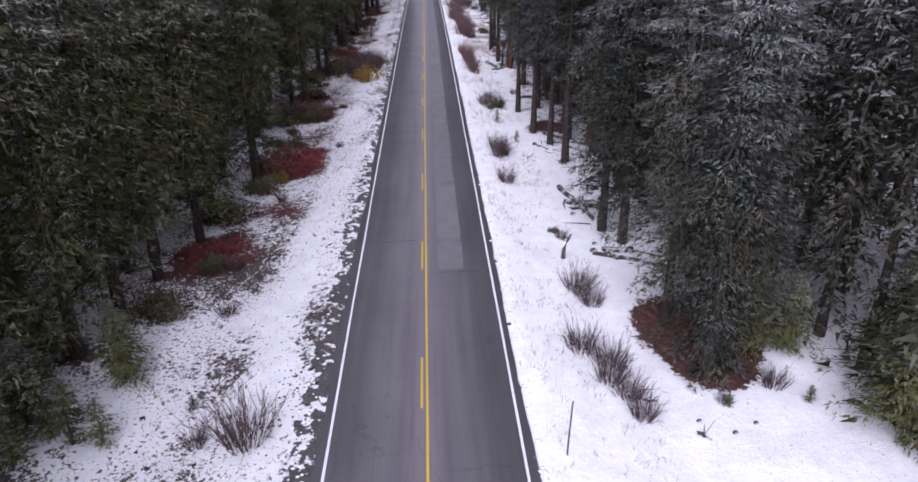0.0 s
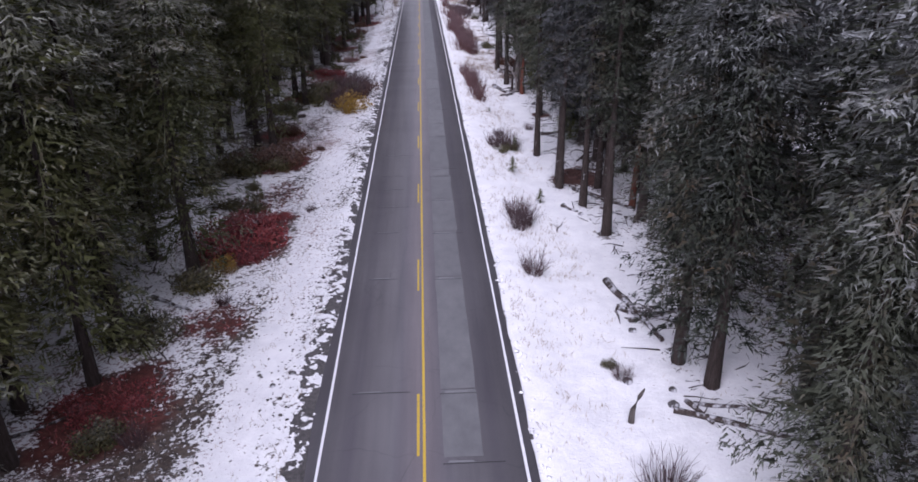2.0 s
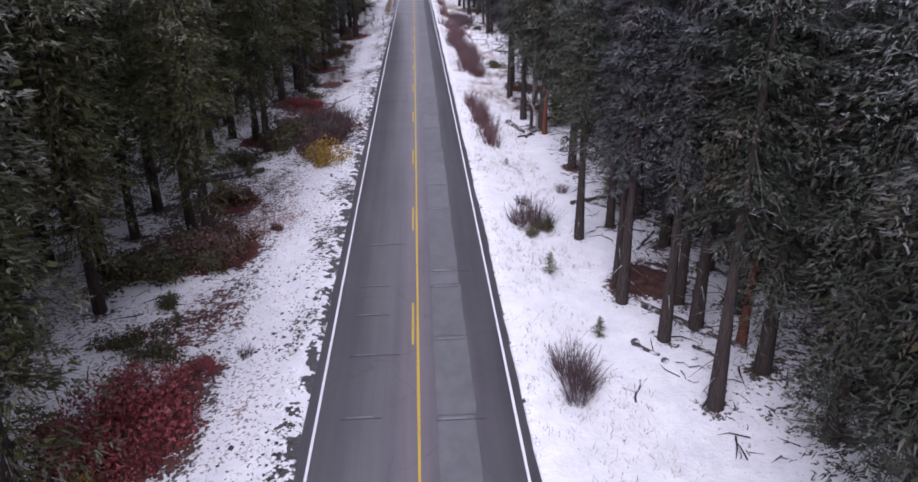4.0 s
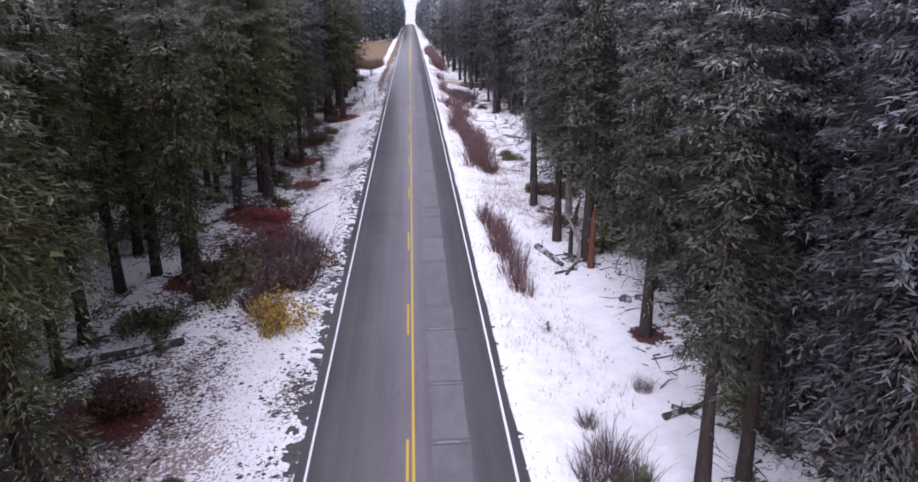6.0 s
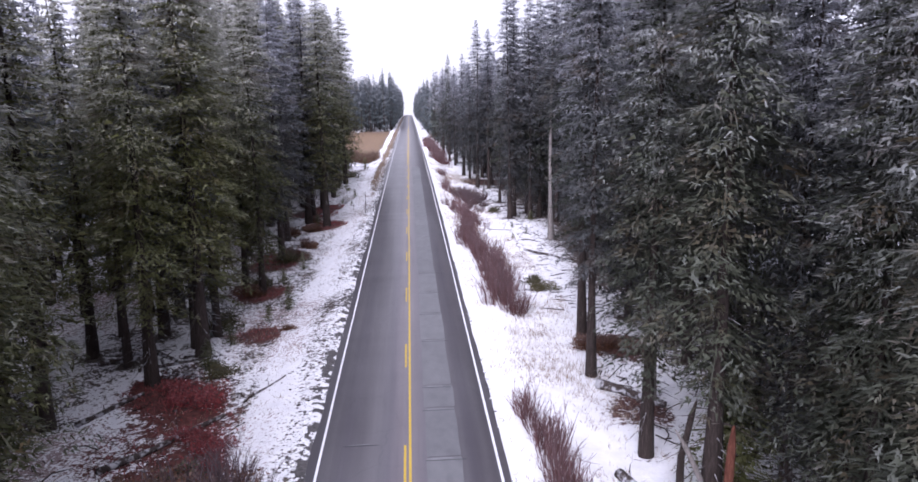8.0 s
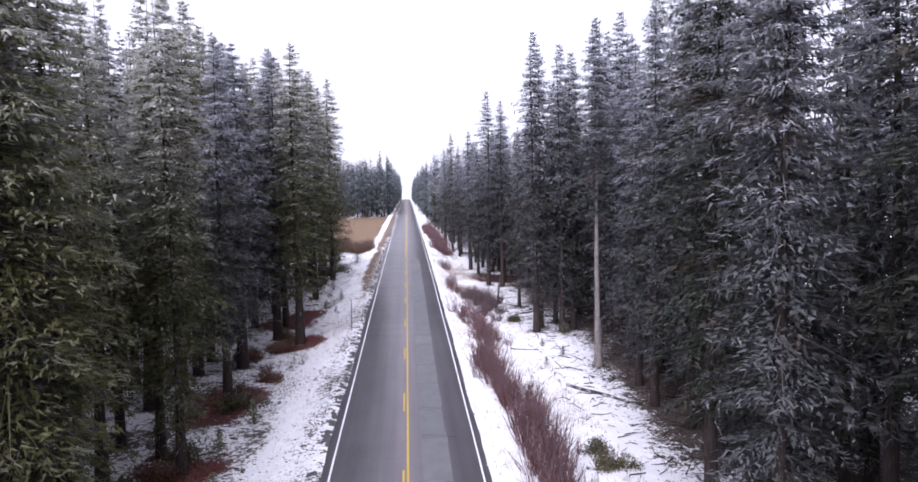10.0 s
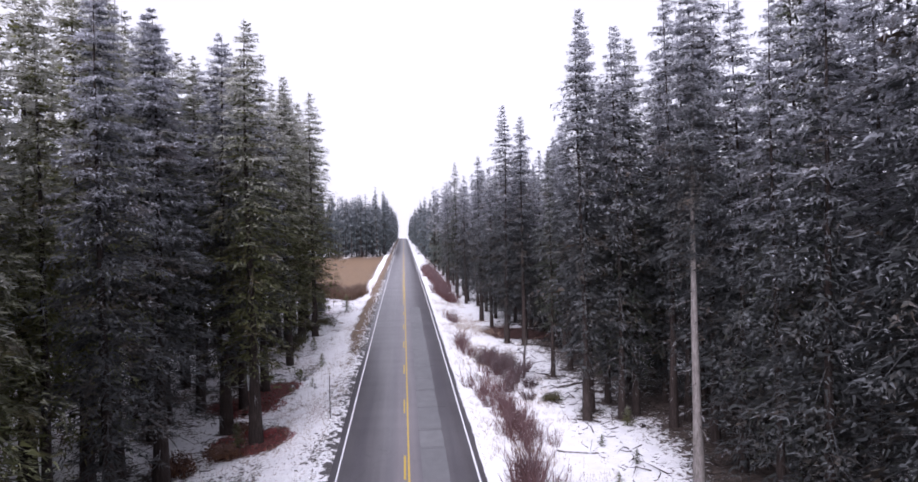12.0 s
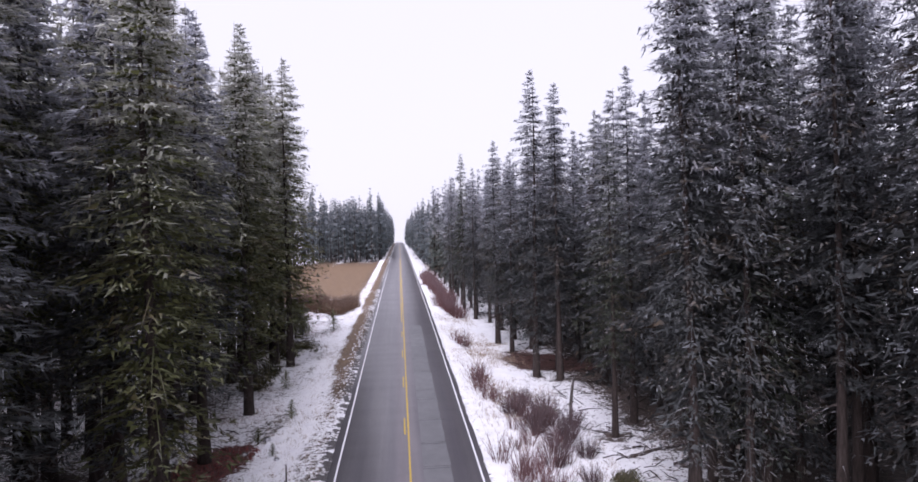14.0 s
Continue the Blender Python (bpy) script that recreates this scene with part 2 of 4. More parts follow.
# ---- lie of the land ----
EDGE_L, EDGE_R = -4.1, 4.05


def road_z(y):
    y = np.asarray(y, float)
    near = np.where(y < 0, 0.055 * y, 0.055 * y - 0.902 * (y / 100) ** 2 + 0.056 * (y / 100) ** 3)
    f = np.minimum(y, 1100)
    far = 9.894 + 0.016 * (f - 300) - 0.016 / 1200 * np.clip(f - 500, 0, 600) ** 2
    return np.where(y < 300, near, far)


def wave(x, y, k, seed):
    """Smooth unevenness, about -1 to 1."""
    r = np.random.RandomState(seed)
    s = 0
    for _ in range(6):
        a, ph, f = r.rand() * 6.28, r.rand() * 6.28, k * (0.6 + r.rand())
        s = s + np.sin((np.cos(a) * x + np.sin(a) * y) * f + ph)
    return s / 3.4


def land_z(x, y):
    x, y = np.asarray(x, float), np.asarray(y, float)
    d = np.maximum(np.maximum(x - EDGE_R, EDGE_L - x), 0)
    z = road_z(y) - 0.85 * (1 - np.exp(-(d / 3.4) ** 2))
    rough = np.clip((d - 0.2) / 1.5, 0, 1)
    z = z + rough * (0.10 * wave(x, y, 0.5, 1) + 0.05 * wave(x, y, 1.9, 2) + 0.025 * wave(x, y, 5.0, 3))
    return np.where((x > EDGE_L) & (x < EDGE_R), z - 0.14, z - 0.02)


# ---- mesh helpers ----
def mesh_from(name, verts, faces, mat, frost=None, smooth=False, soft=None):
    """A mesh from an array of corners and an array of triangles or quads. soft: an outward direction for each corner, by which needles are shaded."""
    verts, faces = np.asarray(verts, np.float32), np.asarray(faces, np.int32)
    if soft is not None:
        p = verts[faces]
        turned = (np.cross(p[:, 1] - p[:, 0], p[:, 2] - p[:, 0]) * soft[faces[:, 0]]).sum(1) < 0
        faces = np.where(turned[:, None], faces[:, ::-1], faces)
    k = faces.shape[1]
    me = bpy.data.meshes.new(name)
    me.vertices.add(len(verts))
    me.vertices.foreach_set("co", verts.ravel())
    me.loops.add(faces.size)
    me.loops.foreach_set("vertex_index", faces.ravel())
    me.polygons.add(len(faces))
    me.polygons.foreach_set("loop_start", np.arange(0, faces.size, k, dtype=np.int32))
    me.polygons.foreach_set("loop_total", np.full(len(faces), k, np.int32))
    if smooth:
        me.polygons.foreach_set("use_smooth", np.ones(len(faces), bool))
    me.update(calc_edges=True)
    if frost is not None:
        a = me.attributes.new("frost", "FLOAT", "POINT")
        a.data.foreach_set("value", np.asarray(frost, np.float32))
    me.materials.append(mat)
    if soft is not None:
        me.polygons.foreach_set("use_smooth", np.ones(len(faces), bool))
        me.normals_split_custom_set_from_vertices(soft)
    return me


def part(name, me, parent, label=""):
    ob = new(name, me)
    ob.parent = parent
    return tagged(ob, label)


def thing(name, label, category, group=""):
    return tagged(new(name), label, category, group)


def tubes(paths, radii, sides=6):
    """Tapered tubes along paths, shape (n, k, 3), with radii (n, k). Closed by a point at the end."""
    paths, radii = np.asarray(paths, float), np.asarray(radii, float)
    n, k, _ = paths.shape
    d = np.gradient(paths, axis=1)
    d /= np.linalg.norm(d, axis=2, keepdims=True) + 1e-9
    ref = np.where(np.abs(d[..., 2:3]) > 0.9, np.array([1.0, 0, 0]), np.array([0, 0, 1.0]))
    u = np.cross(d, ref)
    u /= np.linalg.norm(u, axis=2, keepdims=True) + 1e-9
    w = np.cross(d, u)
    a = np.arange(sides) * 2 * np.pi / sides
    ring = u[:, :, None] * np.cos(a)[None, None, :, None] + w[:, :, None] * np.sin(a)[None, None, :, None]
    v = (paths[:, :, None] + ring * radii[:, :, None, None]).reshape(-1, 3)
    i, j, s = np.meshgrid(np.arange(n), np.arange(k - 1), np.arange(sides), indexing="ij")
    p = (i * k + j) * sides
    q = np.stack([p + s, p + (s + 1) % sides, p + sides + (s + 1) % sides, p + sides + s], -1).reshape(-1, 4)
    return v, q


def unit(v):
    return v / (np.linalg.norm(v, axis=-1, keepdims=True) + 1e-9)


def crown_arrays(rng, height, base, radius, branches, twigs, size, gap=0.0, sweep=0.0, slim=0.27):
    """Needle sprays of a conifer: every bough is a drooping pad of side twigs set with pointed tufts, dark and close towards the trunk."""
    u = np.clip(np.linspace(0, 0.985, branches) ** 0.72 + rng.normal(0, 0.006, branches), 0, 0.993)
    h = base + (height - base) * u
    az = np.arange(branches) * 2.399 + rng.normal(0, 0.35, branches)
    ph = rng.rand(2) * 6.28
    profile = np.clip((1 - u) / 0.66, 0, 1) ** 0.7 * (0.68 + 0.32 * np.clip(u / 0.2, 0, 1))
    uneven = 1 + 0.15 * np.sin(2 * az + ph[0] + 0.7 * h) + 0.12 * np.sin(3 * az + ph[1] - 1.3 * h)
    length = radius * profile * uneven * rng.uniform(0.74, 1.2, branches) + 0.03 * radius
    if gap:
        length *= np.where(rng.rand(branches) < gap, rng.uniform(0.25, 0.6, branches), 1)
    elev = np.radians(np.interp(u, (0, 0.35, 0.75, 0.95, 1), (-22, -14, -2, 10, 34)) + sweep * (1 - u)) + rng.normal(0, 0.1, branches)
    droop = 0.24 * (1 - u) + 0.06
    out = np.stack([np.cos(az), np.sin(az), 0 * az], -1)
    left = np.stack([-np.sin(az), np.cos(az), 0 * az], -1)
    shape = (branches, twigs)
    L = length[:, None]
    # side twigs leave the bough in steps, alternately to both sides
    steps = 8
    j = rng.randint(0, steps, shape)
    t = rng.rand(*shape) ** 0.75
    way = np.where(rng.rand(*shape) < 0.5, -1.0, 1.0)
    s0 = (j + 0.35) / steps
    half = (0.36 + 0.16 * u[:, None]) * L * np.clip(np.sin(np.pi * (0.08 + 0.9 * s0) ** 0.85), 0.1, 1) ** 0.8
    q = way * t
    s = np.clip(s0 + 0.2 * t * (1.1 - s0) + rng.normal(0, 0.02, shape), 0.04, 1.08)
    low = rng.rand(*shape) < 0.26
    at = out[:, None] * (s * L * np.cos(elev)[:, None])[..., None] + left[:, None] * (q * half)[..., None]
    at[..., 2] = h[:, None] + s * L * np.sin(elev)[:, None] - droop[:, None] * s ** 2 * L + 0.14 * np.clip(s - 0.6, 0, 1) * L - 0.3 * q * q * half + rng.normal(0, 0.02, shape) * L - np.where(low, 0.1 * L * rng.rand(*shape) + 0.05, 0.0)
    go = out[:, None] * (0.8 - 0.25 * t)[..., None] + left[:, None] * (way * (0.35 + 0.45 * t))[..., None]
    go = go + rng.normal(0, 0.22, go.shape)
    go[..., 2] += -0.16 + 0.5 * np.clip(u, 0.5, 1)[:, None] - 0.25
    go = unit(np.where(low[..., None], go * 0.55 + np.array([0, 0, -0.8]), go))
    tl = size * rng.uniform(0.7, 1.45, shape) * (0.35 + 0.65 * np.clip(L / radius * 1.6, 0, 1))
    w = tl * rng.uniform(slim * 0.75, slim * 1.25, shape)
    across = unit(np.cross(go, np.array([0, 0, 1.0]) + rng.normal(0, 0.45, go.shape)))
    back = at - go * (tl * 0.45)[..., None]
    c = at + go * (tl * 0.55)[..., None]
    v = np.stack([back - across * w[..., None] * 0.5, back + across * w[..., None] * 0.5, c], 2).reshape(-1, 3)
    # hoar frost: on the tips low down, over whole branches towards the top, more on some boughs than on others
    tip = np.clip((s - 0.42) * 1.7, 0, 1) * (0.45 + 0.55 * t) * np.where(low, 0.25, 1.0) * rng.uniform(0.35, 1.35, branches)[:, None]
    # real rime, thickened towards the top to put haze and glare into the colour
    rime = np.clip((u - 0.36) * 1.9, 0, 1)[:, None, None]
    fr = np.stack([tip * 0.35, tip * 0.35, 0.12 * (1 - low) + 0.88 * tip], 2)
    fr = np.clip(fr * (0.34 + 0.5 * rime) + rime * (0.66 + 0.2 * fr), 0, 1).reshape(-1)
    puff = out[:, None] * (0.3 + 0.6 * s)[..., None] + left[:, None] * (q * 0.5)[..., None]
    puff[..., 2] += np.where(low, -0.15, 0.75)
    soft = [unit(puff + rng.normal(0, 0.13, puff.shape)).reshape(-1, 3)]
    # the close inner needles
    inner = 20 if twigs > 70 else 11 if twigs >= 20 else 4
    shape = (branches, inner)
    s = rng.uniform(0.08, 0.74, shape)
    q = rng.uniform(-1, 1, shape) * 0.26 * L
    at = out[:, None] * (s * L * np.cos(elev)[:, None])[..., None] + left[:, None] * q[..., None]
    at[..., 2] = h[:, None] + s * L * np.sin(elev)[:, None] - droop[:, None] * s ** 2 * L - 0.07 * L - 0.05
    go = unit(out[:, None] + left[:, None] * rng.normal(0, 0.5, shape)[..., None] + np.array([0, 0, -0.45]) * rng.rand(*shape)[..., None])
    across = unit(np.cross(go, np.array([0, 0, 1.0]) + rng.normal(0, 0.7, go.shape)))
    tl = (0.055 * L + 0.035 * radius + 0.06) * np.clip(2.2 * L / radius, 0.25, 1) * rng.uniform(0.7, 1.3, shape) * (1 if twigs > 70 else 1.25 if twigs >= 20 else 4)
    w = tl * rng.uniform(0.32, 0.55, shape)
    k = np.stack([at - go * (tl * 0.5)[..., None] - across * w[..., None] * 0.5, at - go * (tl * 0.5)[..., None] + across * w[..., None] * 0.5, at + go * (tl * 0.5)[..., None]], 2).reshape(-1, 3)
    v, fr = np.concatenate([v, k]), np.concatenate([fr, np.zeros(len(k))])
    soft.append(unit(out[:, None] * 0.8 + np.array([0, 0, 0.25]) + rng.normal(0, 0.25, at.shape)).reshape(-1, 3))
    if twigs < 20:
        return v, np.arange(len(v)).reshape(-1, 3), fr, np.repeat(np.concatenate(soft), 3, axis=0)
    # the bough's wood, a slender blade seen from above and one seen from the side
    foot = np.stack([0 * h, 0 * h, h], -1)
    mid = out * (0.5 * length * np.cos(elev))[:, None]
    mid[:, 2] += h + length * (0.5 * np.sin(elev) - 0.25 * droop)
    end = out * (0.96 * length * np.cos(elev))[:, None]
    end[:, 2] += h + length * (0.96 * np.sin(elev) - 0.92 * droop + 0.05)
    up = np.array([0, 0, 0.024])
    wide = left * (0.008 + 0.006 * length[:, None])
    wood = [np.stack([foot - d, foot + d, mid + d * 0.6, foot - d, mid + d * 0.6, mid - d * 0.6, mid - d * 0.6, mid + d * 0.6, end], 1) for d in (wide, up * np.ones((branches, 1)))]
    wood = np.concatenate(wood).reshape(-1, 3)
    rim = np.tile(np.array([0.02, 0.02, 0.15, 0.02, 0.15, 0.15, 0.15, 0.15, 0.5]), 2 * branches) * np.tile(np.repeat(0.4 + 0.6 * rime[:, 0, 0], 9), 2)
    v, fr = np.concatenate([v, wood]), np.concatenate([fr, rim])
    soft.append(np.tile(np.repeat(unit(out * 0.6 + np.array([0, 0, 0.6])), 3, axis=0), (2, 1)))
    return v, np.arange(len(v)).reshape(-1, 3), fr, np.repeat(np.concatenate(soft), 3, axis=0)


def trunk_arrays(rng, height, radius, sides=8, rings=7, lean=0.012):
    z = np.linspace(-0.4, height * 0.998, rings)
    u = np.clip(z / height, 0, 1)
    r = radius * (1 - u) ** 1.2 + 0.008
    r[0] *= 1.35
    ph = rng.rand(2) * 6.28
    p = np.stack([lean * height * np.sin(u * 3 + ph[0]) * u, lean * height * np.sin(u * 2.6 + ph[1]) * u, z], -1)
    return tubes(p[None], r[None], sides)


def dead_branches(rng, low, high, radius, count):
    h = rng.uniform(low, high, count)
    az = rng.uniform(0, 6.28, count)
    L = radius * rng.uniform(0.25, 0.8, count)
    d = np.stack([np.cos(az), np.sin(az), rng.normal(-0.25, 0.2, count)], -1)
    p0 = np.stack([0 * h, 0 * h, h], -1)
    p = np.stack([p0, p0 + d * L[:, None] * 0.5, p0 + d * L[:, None] + np.array([0, 0, -0.12]) * L[:, None]], 1)
    r = np.stack([np.full(count, 0.03), np.full(count, 0.018), np.full(count, 0.006)], 1)
    return tubes(p, r, 3)


# ---- where the trees stand ----
LEFT_TREES = [(-14.5, 42.6), (-15.8, 33.0), (-16.6, 29.7), (-12.9, 52.5), (-12.2, 73.3), (-14.6, 46), (-15.4, 37.4), (-14.1, 76), (-17.2, 70.3), (-17, 74.5), (-12.3, 92),
              (-13.9, 95.2), (-14.2, 110.3), (-12.6, 114.5), (-9.6, 155.2), (-12.6, 117.9), (-13.5, 116), (-13.5, 130.2), (-11.6, 127.6), (-12, 138.9),
              (-12.1, 158), (-13.2, 148.4), (-15.5, 164), (-11.7, 169.2), (-11.3, 179.4), (-16.9, 169.2), (-12.4, 164.4), (-12.8, 198.5), (-11.0, 196.9), (-13.5, 207), (-12.8, 188)]
RIGHT_TREES = [(12.4, 31.3), (12.8, 26.5), (18.5, 33), (11.8, 56.5), (11.3, 61.3), (10.5, 66.5), (9.8, 72.5), (12.5, 40.6), (11.6, 42.3), (12.1, 74.2), (10.3, 64.8),
               (12, 85.3), (10.4, 100.3), (11.6, 96.4), (13.1, 64.5), (13.1, 62.2), (15.6, 63.3), (15.2, 97.5), (14.5, 91.5), (10.2, 109), (12.3, 105.2), (11.3, 115.6),
               (12.5, 157.3), (16.3, 110.6), (16.2, 135.3), (13.3, 159.3), (15.1, 144.8), (19.4, 156.5), (15, 157.4), (17.8, 155.1),
               (11.5, 188.2), (13.2, 186.4), (15.3, 161.8), (16.4, 158.6), (15.2, 173.4), (12.9, 170.2), (14, 190.5), (21, 158), (15.4, 35.4), (9.6, 236), (10.3, 226), (9.0, 250), (10.5, 205), (11.2, 199.6), (10.0, 243), (12.2, 214), (12.7, 207), (13.6, 201), (11.8, 222), (9.2, 259), (16.8, 90), (15.8, 94.6), (16.2, 74.5), (14.6, 79.5), (14.6, 29)]
# height and kind of those trees that stand out; the others are drawn by lot
STANDOUT = {(16.8, 90): (24, 3), (15.8, 94.6): (22, 9), (16.2, 74.5): (24, 3), (14.6, 79.5): (25, 6), (14.6, 29): (22, 9), (9.6, 236): (24.3, 2), (10.3, 226): (21.4, 1), (9.0, 250): (21.7, 2), (10.5, 205): (22.6, 1), (11.2, 199.6): (20.6, 0), (10.0, 243): (20, 1), (12.2, 214): (21, 1), (12.7, 207): (20, 0), (13.6, 201): (21, 1), (11.8, 222): (20, 1), (9.2, 259): (20, 1), (11.8, 56.5): (27, 5), (11.3, 61.3): (28, 5), (10.5, 66.5): (26, 5), (13.1, 62.2): (27, 5), (13.1, 64.5): (27, 2), (15.6, 63.3): (27, 5), (-11.0, 196.9): (30, 0), (-12.8, 198.5): (29, 3), (11.5, 188.2): (27, 0), (13.2, 186.4): (25.5, 4), (15.1, 144.8): (27, 8), (12.8, 26.5): (24, 7), (13.3, 159.3): (27.5, 4),
            (12, 85.3): (24, 1), (10.3, 64.8): (25, 5), (9.8, 72.5): (24, 2), (12.1, 74.2): (25, 5), (10.2, 109): (27, 2), (12.3, 105.2): (27, 8), (16.3, 110.6): (28, 4), (-9.6, 155.2): (27, 1), (-13.5, 207): (27, 3), (-12.1, 158): (27, 1), (-11.7, 169.2): (26, 1), (-12.4, 164.4): (27, 2), (-15.5, 164): (27, 2), (-16.9, 169.2): (27, 2), (-13.2, 148.4): (26, 1),
            (-11.3, 179.4): (28.4, 0), (12.9, 170.2): (20, 4), (15.2, 173.4): (24, 0), (14, 190.5): (24, 1),
            (12.4, 31.3): (25, 9), (15.2, 97.5): (25, 9), (14.5, 91.5): (25, 9), (12.5, 40.6): (27, 0), (11.6, 42.3): (25, 3), (18.5, 33): (25, 9), (15.4, 35.4): (20, 7)}


def edge_of_wood(side, y):
    """How far from the road's middle the closed wood begins."""
    if side < 0:
        return np.interp(y, [0, 50, 90, 150, 200, 212, 222, 400, 412, 1100], [19, 17, 17, 16, 15.5, 16, 90, 90, 9, 7])
    return np.interp(y, [0, 30, 40, 55, 75, 86, 100, 125, 140, 150, 165, 190, 215, 240, 330, 500, 1100], [22, 20, 15.5, 15, 15.5, 15.5, 15.5, 16, 17.5, 20, 18.5, 16.5, 14, 11, 10, 9, 7])


def scatter(rng):
    """Places of the trees behind those at the edge: a jittered lattice."""
    known = LEFT_TREES + RIGHT_TREES
    near, far = [], []
    for side in (-1, 1):
        y = -8.0
        while y < 900:
            depth = 70 if y < 405 else 36
            x = 0.0
            while x < depth:
                px, py = side * (edge_of_wood(side, y) + x + rng.uniform(-1.2, 1.2)), y + rng.uniform(-1.6, 1.6)
                x += rng.uniform(3.4, 5.2) * (0.75 if side < 0 and 115 < y < 215 else 0.8 if side < 0 and y < 115 else 1) * (1 + x / (22 if y < 405 else 60)) * (1 if y < 260 else 1.25 if y < 405 else 1.15)
                if min((px - a) ** 2 + (py - b) ** 2 for a, b in known) < 6:
                    continue
                deep = abs(px) - edge_of_wood(side, py)
                (near if 8 < py < 240 and deep < 9 else far).append((px, py))
            y += 4.2 if y < 260 else 5.2 if y < 500 else 7.5
    return near, far


rng = np.random.RandomState(7)
near, far = scatter(rng)
near = sorted(near, key=lambda q: abs(q[0]) - edge_of_wood(q[0], q[1]))
room = 300 - len(LEFT_TREES) - len(RIGHT_TREES)
far += near[room:]
TREE_PLACES = LEFT_TREES + RIGHT_TREES + near[:room]


# ---- ground ----
def spread(inner, step, outer, n):
    """Even steps inside, ever wider ones outside."""
    lo, hi = inner
    core = np.arange(lo, hi + step / 2, step)
    grow = np.geomspace(step, outer, n)
    return np.concatenate([lo - np.cumsum(grow)[::-1], core, hi + np.cumsum(grow)])


# x, y, reach, how thick the red-brown litter lies
RED_PATCHES = [(-13.2, 40.5, 2.3, 0.26), (-11.2, 56, 2.6, 0.17), (-12, 72, 2.5, 0.24), (-12.6, 80.5, 1.8, 0.24), (-10.8, 65, 2.2, 0.03), (-11.8, 61.5, 2.4, 0.05), (12.8, 31.0, 2.8, 0.34), (13.6, 29.2, 2.6, 0.3), (12.4, 67.2, 2.0, 0.3), (13.2, 28, 2.2, 0.2),
               (12, 85.2, 1.0, 0.2), (-11, 103, 3.4, 0.1), (-12.5, 109, 2.6, 0.19), (-9.6, 99, 2.2, 0.13), (-9.8, 155.5, 2.4, 0.22), (-12, 164.5, 2.6, 0.2), (-10.8, 169.5, 2.0, 0.18), (-12, 128, 2.0, 0.2), (-12, 140, 2.2, 0.22), (13, 113.3, 1.9, 0.22), (-13, 96, 2.4, 0.18),
               (-10.2, 118, 1.5, 0.16), (-12.4, 137, 2.0, 0.2), (-9.4, 60.5, 1.3, 0.09), (-10.6, 47.5, 1.6, 0.05), (11.8, 195, 3.6, 0.2), (14.5, 193, 3.0, 0.2), (11.0, 104.5, 2.2, 0.2)]


